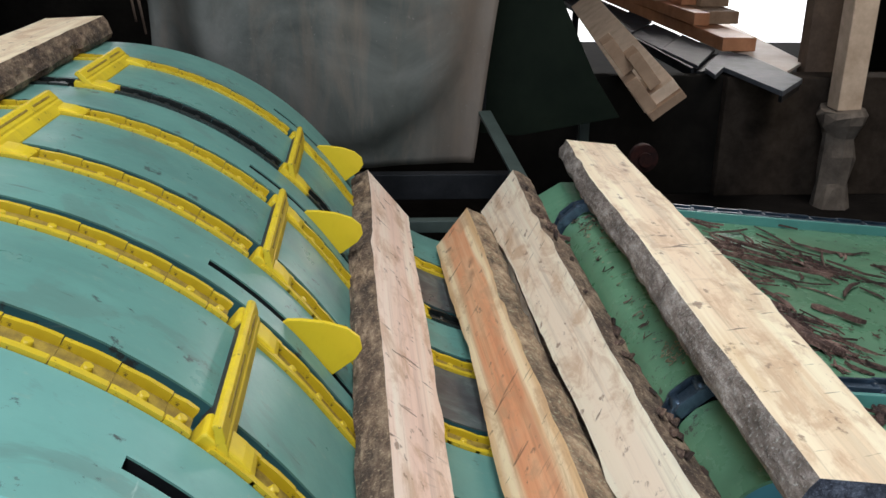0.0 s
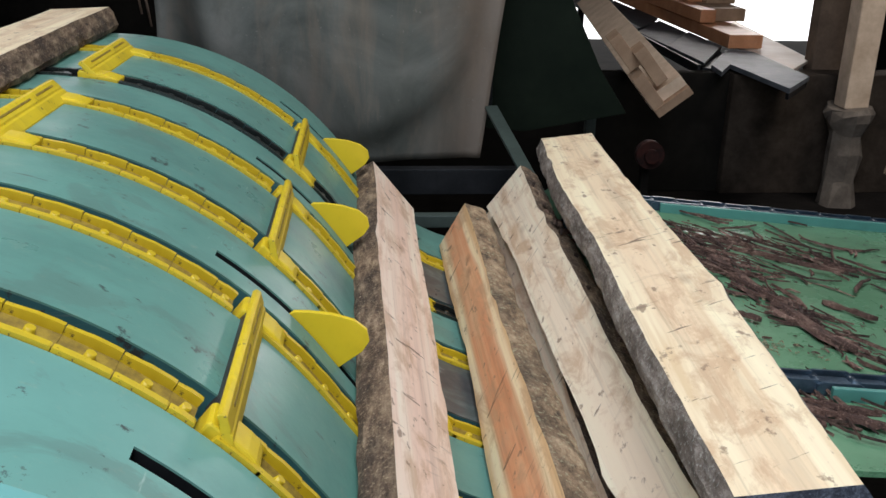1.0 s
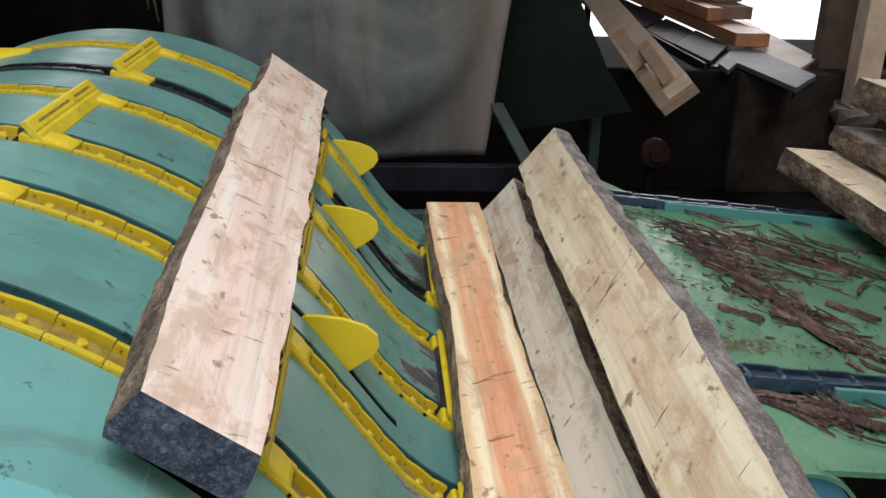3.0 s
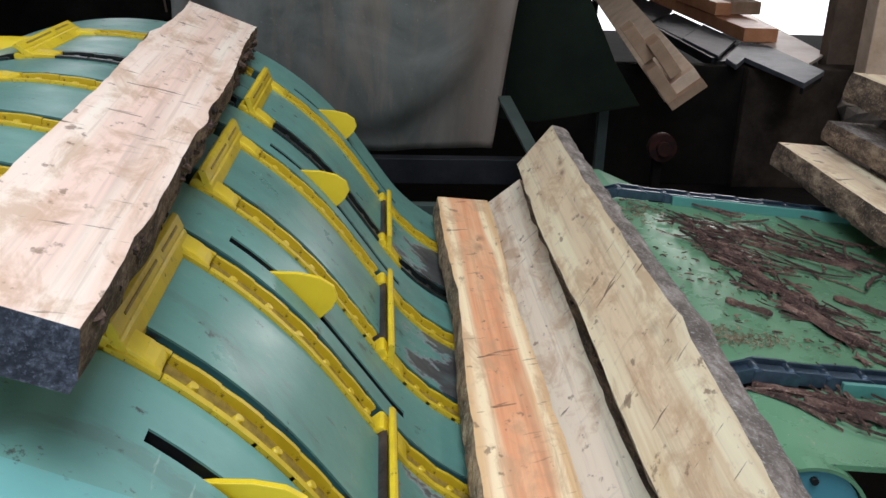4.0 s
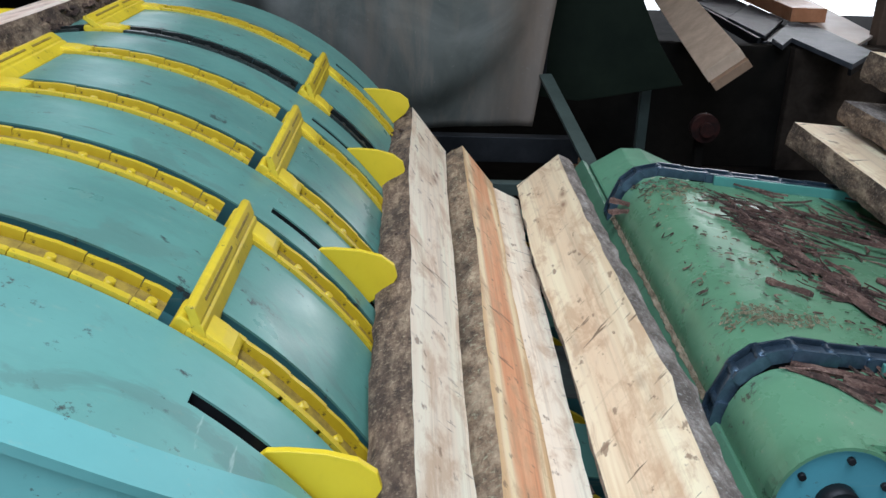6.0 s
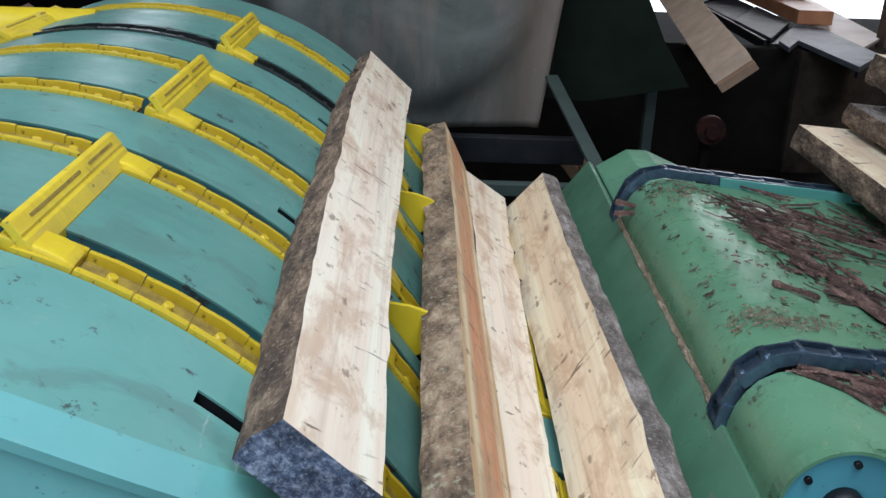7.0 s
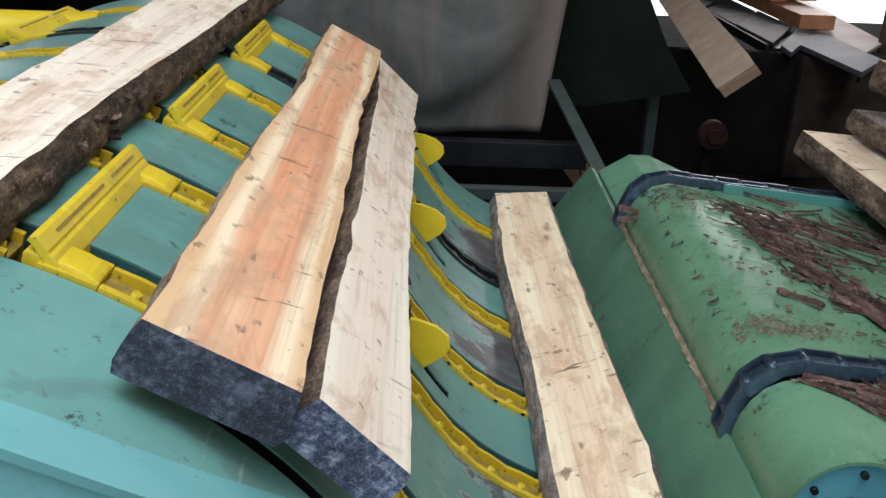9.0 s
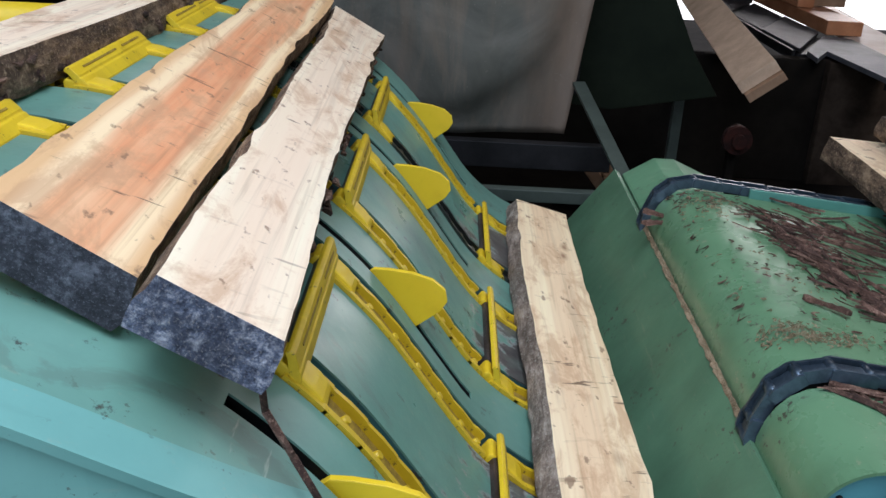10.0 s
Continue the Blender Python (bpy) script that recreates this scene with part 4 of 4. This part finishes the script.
def flat(name, pts, z, h, mat, bevel=0.003):
    """A plate cut to a plan outline."""
    n = len(pts)
    v = [(x, y, z - h) for x, y in pts] + [(x, y, z) for x, y in pts]
    f = [tuple(range(n - 1, -1, -1)), tuple(range(n, 2 * n))] + [(k, (k + 1) % n, n + (k + 1) % n, n + k) for k in range(n)]
    return round_off(fixed(mesh_of(name, v, f, mat)), bevel)


part("end_plate", flat("end_plate", [(2.425, 4.72), (2.405, 4.48), (2.555, 4.745), (2.60, 3.97), (2.885, 4.35), (2.90, 5.25), (2.74, 5.33)], 0.78, 0.03, M["galv"]), bench, "bright grey steel end plate")
part("end_lip", flat("end_lip", [(2.605, 3.985), (2.88, 4.36), (2.87, 4.38), (2.598, 4.01)], 0.748, 0.035, M["dark_steel"]), bench)
for i in range(9):
    y = 4.78 + i * 0.77
    q = random.Random(i).uniform(-0.008, 0.008)
    part("bench_plate", flat("bench_plate", [(2.40, y), (2.385, y + 0.71), (2.765, y + 1.42), (2.765, y + 0.70)], 0.775 + q, 0.02, M["plate"]), bench, "dull blue-grey plate")
part("side_rail", box("side_rail", (0.02, 7.0, 0.06), M["dark_steel"], (2.375, 8.3, 0.735), 0.003), bench)
part("bed", box("bed", (0.36, 7.0, 0.02), M["dark_steel"], (2.58, 8.3, 0.735)), bench)
for y in (4.9, 8.6):
    part("leg", box("leg", (0.06, 0.06, 0.767), M["dark_steel"], (2.45, y, 0.3465), 0.003), bench)
part("side_sheet", flat("side_sheet", [(2.905, 4.62), (3.2, 5.02), (3.7, 9.3), (2.905, 9.3)], 0.772, 0.02, M["sheet"]), bench, "side sheet coloured pale for the strong daylight on it")
rng = random.Random(5)
for x, y0, r, w, k in ((2.885, 5.38, 0, 0.24, 1), (2.80, 5.95, 1, 0.12, 1), (3.00, 6.05, 1, 0.25, 0), (2.74, 6.75, 2, 0.12, 0), (2.87, 6.45, 2, 0.12, 1), (3.06, 6.35, 2, 0.23, 0),
                       (2.73, 7.1, 3, 0.13, 0), (2.88, 7.3, 3, 0.13, 1), (3.05, 6.9, 3, 0.2, 0), (2.75, 7.8, 4, 0.13, 0), (2.92, 7.4, 4, 0.17, 1), (3.12, 7.5, 4, 0.16, 0), (3.20, 6.9, 1, 0.12, 1)):
    L = 9.2 - y0 + rng.uniform(-0.1, 0.1)
    thing("brown_board", "reddish brown sawn board stacked on the bench" if k else "pale brown sawn board on the bench stack", "board",
          pose(x - 0.052, y0 + L / 2, 0.863 + 0.097 * r + (0.004 if r else 0), 0, 0, rng.uniform(-0.6, 0.6)),
          "boards on the bench", me=box("brown_board", (w, L, 0.094), M["brown"] if k else M["timber"], (0, 0, 0), 0.006))

LUM = (Vector((2.15, 7.4, 0.99)) - Vector((1.72, 3.45, 0.87))).normalized()


def lumber(name, label, x, y, z, w, h, roll, mat, L=3.4):
    q = LUM.to_track_quat("Y", "Z").to_matrix().to_4x4()
    return thing(name, label, "lumber", Matrix.Translation((x, y, z)) @ q @ pose(0, 0, 0, 0, roll, 0), "lumber in the chute",
                 me=box(name, (w, L, h), mat, (0, L / 2, 0), 0.004))


lumber("lumber", "pale thick sawn lumber lying in the chute", 1.704, 3.50, 0.887, 0.205, 0.06, -39.5, M["lumber"])
lumber("lumber", "pale brown lumber under the thick piece", 1.737, 3.46, 0.847, 0.20, 0.045, -39.5, M["timber"])
lumber_side = [lumber("lumber", "brown lumber on edge leaning against the pale piece", x, y, z, 0.064, h, -39.5, M["timber"], 0.16)
               for x, y, z, h in ((1.620, 3.48, 0.882, 0.215), (1.618, 3.50, 1.012, 0.20), (1.512, 3.60, 1.062, 0.19))]

pil = thing("timber_pillar", "old pale timber pillar on a crumbling concrete foot", "pillar")
part("post", box("post", (0.15, 0.14, 3.75), M["lumber"], (3.17, 4.45, 2.49), 0.008), pil)
rng = random.Random(31)
v, f = [], []
for r, z in ((0.125, 0.0), (0.10, 0.15), (0.11, 0.32), (0.10, 0.45), (0.135, 0.53), (0.15, 0.58), (0.13, 0.62)):
    for k in range(11):
        w = 2 * math.pi * k / 11
        q = r * rng.uniform(0.86, 1.12)
        v.append((3.17 + q * math.cos(w), 4.45 + q * math.sin(w), z + (rng.uniform(-0.02, 0.02) if z else 0)))
for a in range(6):
    f += [(11 * a + k, 11 * a + (k + 1) % 11, 11 * a + 11 + (k + 1) % 11, 11 * a + 11 + k) for k in range(11)]
f += [tuple(range(10, -1, -1)), tuple(range(66, 77))]
part("foot", fixed(mesh_of("foot", v, f, M["concrete"])), pil, "crumbling concrete foot")
thing("door_post", "dark timber door post beside the daylight", "post", me=box("door_post", (0.34, 0.12, 3.4), M["timber_dark"], (3.27, 4.95, 2.3), 0.006))
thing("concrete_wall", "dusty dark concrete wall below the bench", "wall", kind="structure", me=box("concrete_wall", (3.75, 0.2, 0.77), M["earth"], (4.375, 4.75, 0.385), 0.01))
# added pier: hides the glowing backdrop left of the opening
thing("blocking_pier", "dark pier added to block daylight beside the bright opening", "wall", kind="structure", me=box("blocking_pier", (0.92, 0.1, 3.6), M["shed"], (2.595, 9.37, 2.62), 0.01))
# added black wall in place of the shade behind the machine
thing("board_wall", "black board wall added for the deep shade behind the machine", "wall", kind="structure", me=box("board_wall", (4.65, 0.1, 0.77), M["shed"], (0.17, 4.75, 0.385), 0.01))
beam = thing("yellow_beam", "yellow painted round beam across the deck's far side", "beam", me=tube("yellow_beam", (-1.9, 1.55, 1.315), (-0.63, 1.58, 1.315), 0.054, M["fin"], 20))

part("stand", box("stand", (0.07, 0.07, 1.275), M["dark_steel"], (-1.8, 1.55, 0.6375), 0.004), beam)
for x, y, z in ((-0.625, 2.75, 1.33), (-0.60, 2.78, 1.28), (-0.57, 2.76, 1.36)):
    c = thing("hanging_cable", "thin dark cable hanging beside the curtain", "cable", group="cables beside the curtain")
    part("cord", tube("cord", (x - 0.06, y, 4.38), (x, y, z + 0.2), 0.006, M["timber_dark"], 8), c)
    part("loose_end", tube("loose_end", (x, y, z + 0.2), (x + 0.03, y - 0.02, z), 0.006, M["timber_dark"], 8, 0.004), c)

# ---- the shed: its darkness is put into the board colour; the roof is unseen ----
tagged(new("floor", box("floor", (14, 18, 0.1), M["oily"], (1, 3, -0.05))), "concrete floor coloured near black for deep shade", "floor", "", "structure")
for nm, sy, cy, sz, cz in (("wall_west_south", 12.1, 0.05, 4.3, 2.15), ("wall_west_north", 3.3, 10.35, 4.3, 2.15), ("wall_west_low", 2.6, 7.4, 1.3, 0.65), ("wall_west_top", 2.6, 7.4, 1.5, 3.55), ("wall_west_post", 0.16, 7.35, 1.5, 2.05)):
    tagged(new(nm, box(nm, (0.15, sy, sz), M["shed"], (-4.0, cy, cz))), "shade-dark board wall with a daylight opening", "wall", "", "structure")
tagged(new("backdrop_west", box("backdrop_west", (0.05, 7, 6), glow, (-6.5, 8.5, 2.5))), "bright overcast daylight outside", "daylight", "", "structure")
tagged(new("wall_east", box("wall_east", (0.15, 18, 4.3), M["shed"], (7.0, 3, 2.15))), "shade-dark board wall", "wall", "", "structure")
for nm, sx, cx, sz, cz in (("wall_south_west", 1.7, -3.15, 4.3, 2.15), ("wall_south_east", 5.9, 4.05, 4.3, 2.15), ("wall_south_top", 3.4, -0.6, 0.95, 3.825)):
    tagged(new(nm, box(nm, (sx, 0.15, sz), M["shed"], (cx, -5.0, cz))), "shade-dark board wall with a wide doorway", "wall", "", "structure")
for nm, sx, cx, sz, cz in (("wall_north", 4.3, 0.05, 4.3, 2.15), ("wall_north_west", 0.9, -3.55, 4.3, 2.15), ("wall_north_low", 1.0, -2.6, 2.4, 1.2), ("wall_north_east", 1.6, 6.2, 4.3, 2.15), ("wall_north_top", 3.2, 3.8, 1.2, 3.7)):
    tagged(new(nm, box(nm, (sx, 0.15, sz), M["shed"], (cx, 9.5, cz))), "shade-dark board wall with a bright opening", "wall", "", "structure")
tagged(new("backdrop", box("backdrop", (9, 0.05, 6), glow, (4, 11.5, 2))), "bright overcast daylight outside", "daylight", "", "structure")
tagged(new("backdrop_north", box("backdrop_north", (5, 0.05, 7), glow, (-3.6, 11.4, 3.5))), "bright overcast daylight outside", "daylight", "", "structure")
# the gap between the roof_middle pieces is added for the pillar's fill lamp
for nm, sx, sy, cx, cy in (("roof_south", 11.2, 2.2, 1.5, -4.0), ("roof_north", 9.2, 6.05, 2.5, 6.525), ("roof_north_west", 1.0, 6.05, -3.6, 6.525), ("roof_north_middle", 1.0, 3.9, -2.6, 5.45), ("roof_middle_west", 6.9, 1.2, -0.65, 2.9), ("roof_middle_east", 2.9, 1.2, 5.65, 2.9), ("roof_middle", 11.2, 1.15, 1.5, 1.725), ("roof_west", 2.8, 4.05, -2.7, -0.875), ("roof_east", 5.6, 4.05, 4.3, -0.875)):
    tagged(new(nm, box(nm, (sx, sy, 0.12), M["shed"], (cx, cy, 4.45))), "unseen shade-dark roof boards round the roof openings", "roof", "", "structure")


# ---- what moves ----
def motions():
    for d, row, k in dogs:
        rows = []
        for t in TIMES:
            x, z, a = on_loop(travel(t) - 0.02 + k * GAP)
            rows.append((t, pose(x, row, z, 0, a, 0)))
        walk(d, rows)
    for ob, k in links:
        rows = []
        for t in TIMES:
            x, z, _ = on_loop(travel(t) - 0.014 + k * LINK)
            x1, z1, _ = on_loop(travel(t) - 0.014 + k * LINK + LINK)
            rows.append((t, pose(x, 0, z, 0, math.degrees(math.atan2(z - z1, x1 - x)), 0)))
        walk(ob, rows)
    for ob, y in fins:
        walk(ob, [(t, fin_pose(t, y)) for t in [i / 15 for i in range(151)]])
    walk(slab_first, [(0, pose(-0.60, 0.95, 1.405, 0, -3, 0)), (1.2, pose(-0.60, 0.95, 1.405, 0, -3, 0)), (2.7, pose(-0.96, 0.95, 1.27, 0, -32, 0)),
                      (4.5, pose(-1.30, 0.95, 0.95, 0, -50, 0)), (6, pose(-1.6, 0.95, 0.5, 0, -50, 0)), (7, pose(-1.8, 0.95, 0.08, 0, -5, 0)), (10, pose(-1.8, 0.95, 0.08, 0, -5, 0))])
    walk(slab_pink, [(0, pose(0.321, 0.816, 0.899, -0.1, 50.6, 0.7)), (1, pose(0.314, 0.822, 0.906, -0.2, 50.9, 0.4)), (1.2, pose(0.324, 0.847, 0.894, 0.2, 49.1, 0.9)), (1.5, pose(0.282, 0.842, 0.946, 0.1, 52.6, 0.9)),
                     (2, pose(0.207, 0.833, 1.067, -0.9, 57.3, 0.4)), (2.5, pose(0.135, 0.906, 1.160, -2.2, 45.4, 0.1)), (3, pose(0.035, 0.927, 1.230, -0.9, 34.9, 1.0)), (3.25, pose(-0.018, 0.941, 1.260, -0.3, 30.0, 1.5)),
                     (3.5, pose(-0.072, 0.956, 1.287, 0.4, 25.0, 2.0)), (3.8, pose(-0.138, 0.977, 1.317, 1.1, 18.6, 2.6)), (4, pose(-0.154, 0.840, 1.382, -0.9, 20.9, 3.3)), (4.5, pose(-0.334, 0.941, 1.383, 0.2, 13.2, 1.0)),
                     (5, pose(-0.435, 0.737, 1.395, -0.3, 12.2, 1.1)), (5.5, pose(-0.487, 0.922, 1.443, -0.2, 3.1, -0.4)), (5.7, pose(-0.582, 0.929, 1.415, -1.0, -2.8, -0.7)), (6.8, pose(-0.987, 0.950, 1.263, 0, -34, 0)), (7.0, pose(-1.034, 0.950, 1.229, 0, -38, 0)), (7.5, pose(-1.092, 0.950, 1.180, 0, -43, 0)),
                     (8.0, pose(-1.113, 0.950, 1.160, 0, -45, 0)), (8.6, pose(-1.23, 0.950, 1.03, 0, -48, 0)), (10, pose(-1.40, 0.950, 0.740, 0, -52, 0))])
    walk(slab_red, [(0, pose(0.582, 0.858, 0.802, -0.7, -53.3, 2.0)), (1, pose(0.549, 0.842, 0.801, -0.6, -61.3, 1.0)), (1.2, pose(0.561, 0.797, 0.819, 1.7, -51.8, 0.2)), (1.5, pose(0.554, 0.811, 0.837, 1.9, -51.5, 0.8)),
                    (1.8, pose(0.535, 0.824, 0.847, 2.1, -50.4, 1.5)), (2, pose(0.474, 0.891, 0.849, 0.1, -47.0, 2.8)), (2.15, pose(0.519, 0.799, 0.864, 0.8, -35.7, 1.0)), (2.5, pose(0.497, 0.867, 0.882, -2.2, -16.3, 1.0)),
                    (2.7, pose(0.504, 0.815, 0.839, 1.1, -1.5, 0.4)), (3.2, pose(0.496, 0.817, 0.828, 1.4, 1.2, 0.7)), (3.8, pose(0.485, 0.819, 0.814, 1.8, 4.5, 1.0)), (4, pose(0.506, 0.911, 0.812, -0.3, 4.1, -0.1)),
                    (4.2, pose(0.455, 0.800, 0.846, 1.8, 20.3, 1.0)), (4.5, pose(0.443, 0.905, 0.844, -0.0, 30.1, -0.2)), (5, pose(0.444, 0.928, 0.841, 0.4, 46.5, 0.3)), (5.5, pose(0.450, 0.924, 0.829, 0.3, 45.9, 0.4)),
                    (6.1, pose(0.394, 0.905, 0.862, 0.2, 52.2, 0.3)), (6.45, pose(0.361, 0.893, 0.882, 0.1, 55.9, 0.3)), (6.8, pose(0.329, 0.882, 0.901, -0.0, 59.6, 0.3)), (7, pose(0.318, 0.881, 0.942, -0.5, 64.5, 0.2)),
                    (7.2, pose(0.312, 0.717, 1.023, 0.6, 76.4, 1.1)), (7.5, pose(0.280, 0.937, 1.010, 0.5, 84.6, 1.1)), (7.8, pose(0.223, 0.840, 1.138, -0.0, 81.9, 0.7)), (8, pose(0.215, 0.914, 1.100, -1.4, 77.3, -0.7)),
                    (8.3, pose(0.161, 0.854, 1.163, -1.0, 55.1, 0.2)), (8.5, pose(0.121, 0.850, 1.198, -0.7, 42.0, 0.2)), (9, pose(0.023, 0.840, 1.267, -0.5, 27.3, 0.3)), (9.5, pose(-0.087, 0.829, 1.329, -0.3, 20.8, 1.1)),
                    (10, pose(-0.190, 0.896, 1.377, 0.7, 31.1, 1.3))])
    walk(slab_mid, [(0, pose(0.727, 0.859, 0.898, -0.6, -54.5, 1.6)), (1, pose(0.712, 0.860, 0.896, -0.6, -52.9, 0.8)), (1.2, pose(0.698, 0.812, 0.912, -0.9, -52.4, 0.7)), (2, pose(0.707, 0.876, 0.888, -0.6, -51.3, 0.7)),
                    (2.5, pose(0.703, 0.993, 0.800, 0.6, -58.5, -0.1)), (3.2, pose(0.663, 0.923, 0.822, -0.2, -43.5, -0.2)), (3.8, pose(0.630, 0.863, 0.841, -0.9, -30.6, -0.2)), (4, pose(0.662, 0.965, 0.799, -0.7, -39.5, 0.3)),
                    (4.5, pose(0.615, 0.901, 0.822, -1.1, -18.9, 0.1)), (4.8, pose(0.567, 0.818, 0.837, -1.3, -6.7, -0.1)), (5, pose(0.498, 0.823, 0.777, -0.7, 18.1, 0.6)), (5.2, pose(0.526, 0.847, 0.787, -0.6, 12.1, 0.3)),
                    (5.5, pose(0.509, 0.838, 0.762, -0.1, 22.0, 0.6)), (6.1, pose(0.483, 0.833, 0.776, -0.0, 26.3, 0.5)), (6.45, pose(0.468, 0.832, 0.783, -0.0, 29.0, 0.5)), (6.8, pose(0.451, 0.834, 0.783, -0.0, 32.7, 0.5)),
                    (7, pose(0.419, 0.826, 0.798, -0.1, 35.0, -0.0)), (7.2, pose(0.394, 0.880, 0.827, -0.1, 44.6, 0.4)), (7.5, pose(0.341, 0.859, 0.860, -0.1, 49.7, 0.1)), (8, pose(0.281, 0.909, 0.927, 0.0, 54.3, 0.1)),
                    (8.3, pose(0.253, 0.894, 1.008, -0.3, 60.8, 0.8)), (8.5, pose(0.219, 0.995, 1.034, -1.7, 52.2, -0.8)), (9, pose(0.147, 0.938, 1.148, -2.1, 43.8, -0.4)), (9.5, pose(0.058, 0.930, 1.234, -1.5, 35.6, 0.6)),
                    (10, pose(-0.027, 0.889, 1.309, -1.7, 28.8, 1.2))])
    walk(slab_pale, [(0, pose(0.950, 1.009, 1.047, -2.5, 5.3, -3.6)), (0.15, pose(0.906, 0.912, 1.071, -0.3, -3.5, -2.6)), (0.3, pose(0.849, 0.822, 1.043, 0.8, -10.4, -3.0)), (0.6, pose(0.829, 0.872, 1.066, -0.9, -10.5, -3.6)),
                     (1, pose(0.826, 0.965, 1.065, -2.6, -7.4, -3.8)), (2, pose(0.823, 0.964, 1.069, -2.6, -9.7, -3.8)), (2.3, pose(0.793, 0.850, 1.057, -0.8, -19.2, -2.9)), (2.5, pose(0.790, 0.886, 1.032, -0.9, -34.3, -2.1)),
                     (2.7, pose(0.763, 0.861, 1.027, -0.6, -50.8, -1.3)), (3.2, pose(0.754, 0.846, 1.014, -0.5, -50.8, -1.2)), (3.8, pose(0.743, 0.827, 0.999, -0.3, -50.8, -1.2)), (4, pose(0.746, 0.879, 0.990, 0.2, -51.6, -1.0)),
                     (4.5, pose(0.732, 0.902, 0.962, 0.7, -59.7, -1.6)), (4.75, pose(0.719, 0.842, 0.935, 0.1, -50.9, -0.1)), (5, pose(0.659, 0.934, 0.818, 0.2, -58.7, -0.1)), (5.5, pose(0.654, 0.917, 0.821, -0.1, -62.8, 0.1)),
                     (5.7, pose(0.661, 0.845, 0.846, -0.4, -48.0, 0.7)), (6.1, pose(0.640, 0.849, 0.849, -0.8, -40.0, 0.5)), (6.45, pose(0.623, 0.853, 0.852, -1.1, -32.9, 0.2)), (6.8, pose(0.605, 0.857, 0.855, -1.4, -25.9, 0.0)),
                     (7, pose(0.588, 0.787, 0.798, -0.3, -48.5, 0.5)), (7.15, pose(0.616, 0.843, 0.807, 0.2, -46.8, -1.4)), (7.5, pose(0.603, 0.798, 0.798, -0.0, -57.3, 0.2)), (8, pose(0.601, 0.791, 0.799, -0.1, -56.3, 0.2)),
                     (8.5, pose(0.594, 0.809, 0.799, -0.1, -51.8, 0.1)), (8.85, pose(0.586, 0.843, 0.786, 0.2, -21.4, 0.3)), (9, pose(0.562, 0.858, 0.771, 0.0, -3.4, 0.5)), (9.3, pose(0.533, 0.825, 0.793, -0.9, 16.4, -0.1)),
                     (9.5, pose(0.531, 0.810, 0.770, -0.5, 24.6, 0.0)), (10, pose(0.521, 0.801, 0.771, -1.3, 15.0, -1.0))])
    walk(slab_white, [(0, pose(0.655, 0.950, 0.730, 0.0, -54.0, 0.0)), (1.6, pose(0.655, 0.950, 0.730, 0.0, -54.0, 0.0)), (2.1, pose(0.640, 0.950, 0.725, 0.0, -50.0, 0.0)), (2.6, pose(0.600, 0.950, 0.690, 0.0, -12.0, 0.0)),
                      (3.8, pose(0.520, 0.950, 0.690, 0.0, 25.0, 0.0)), (4.6, pose(0.440, 0.950, 0.700, 0.0, 40.0, 0.0)), (5, pose(0.383, 0.764, 0.831, -0.7, 45.1, -0.7)), (5.5, pose(0.306, 0.777, 0.899, -0.3, 55.8, 0.1)),
                      (5.7, pose(0.290, 0.756, 0.943, -1.4, 56.2, -0.5)), (6, pose(0.257, 0.797, 0.996, -1.6, 52.4, -0.5)), (6.3, pose(0.223, 0.839, 1.048, -1.8, 48.5, -0.6)), (6.55, pose(0.192, 0.875, 1.090, -1.9, 45.2, -0.6)),
                      (6.8, pose(0.152, 0.920, 1.118, -2.1, 41.5, -0.6)), (7, pose(0.121, 0.891, 1.160, -2.0, 42.3, -0.5)), (7.2, pose(0.086, 0.893, 1.195, -2.0, 39.0, -0.4)), (7.5, pose(0.024, 0.892, 1.240, -1.3, 32.4, 0.3)),
                      (8, pose(-0.079, 0.875, 1.309, -1.1, 22.4, 1.1)), (8.3, pose(-0.173, 0.961, 1.324, 0.3, 20.8, 1.7)), (8.5, pose(-0.212, 0.927, 1.360, 0.2, 25.4, 1.7)), (9, pose(-0.314, 0.952, 1.398, 0.6, 9.1, -0.6)),
                      (9.5, pose(-0.438, 0.951, 1.416, -0.7, 6.5, -0.8)), (10, pose(-0.531, 0.949, 1.412, -0.8, 1.4, -1.2))])
    for i, ob in enumerate(lumber_side):
        q = ob.matrix_basis.copy()
        low = Matrix.Translation((-0.45, 0.30, -0.80 - 0.03 * i)) @ q
        walk(ob, [(0, q), (5.48, q), (5.68, low), (10, low)])
    slide = [(0, 0.95), (0.9, 0.60), (1.2, 0.42), (1.5, 0.17), (1.7, 0.14), (2.1, 0.22), (2.7, 0.20), (4.5, 0.11), (5.5, 0.06), (6.8, 0.04), (10, 0.04)]
    for ob, x, z, late in ((wait_low, 1.405, 1.025, 0.0), (wait_mid, 1.545, 1.10, 0.25), (wait_top, 1.60, 1.235, 0.25)):
        walk(ob, [(t, pose(x + d + (late if t < 1.8 else 0), 0.75, z - 0.06 * max(0, d - 0.2), 0, 4 + (6 if t < 1.4 else 0), 0)) for t, d in slide])


motions()
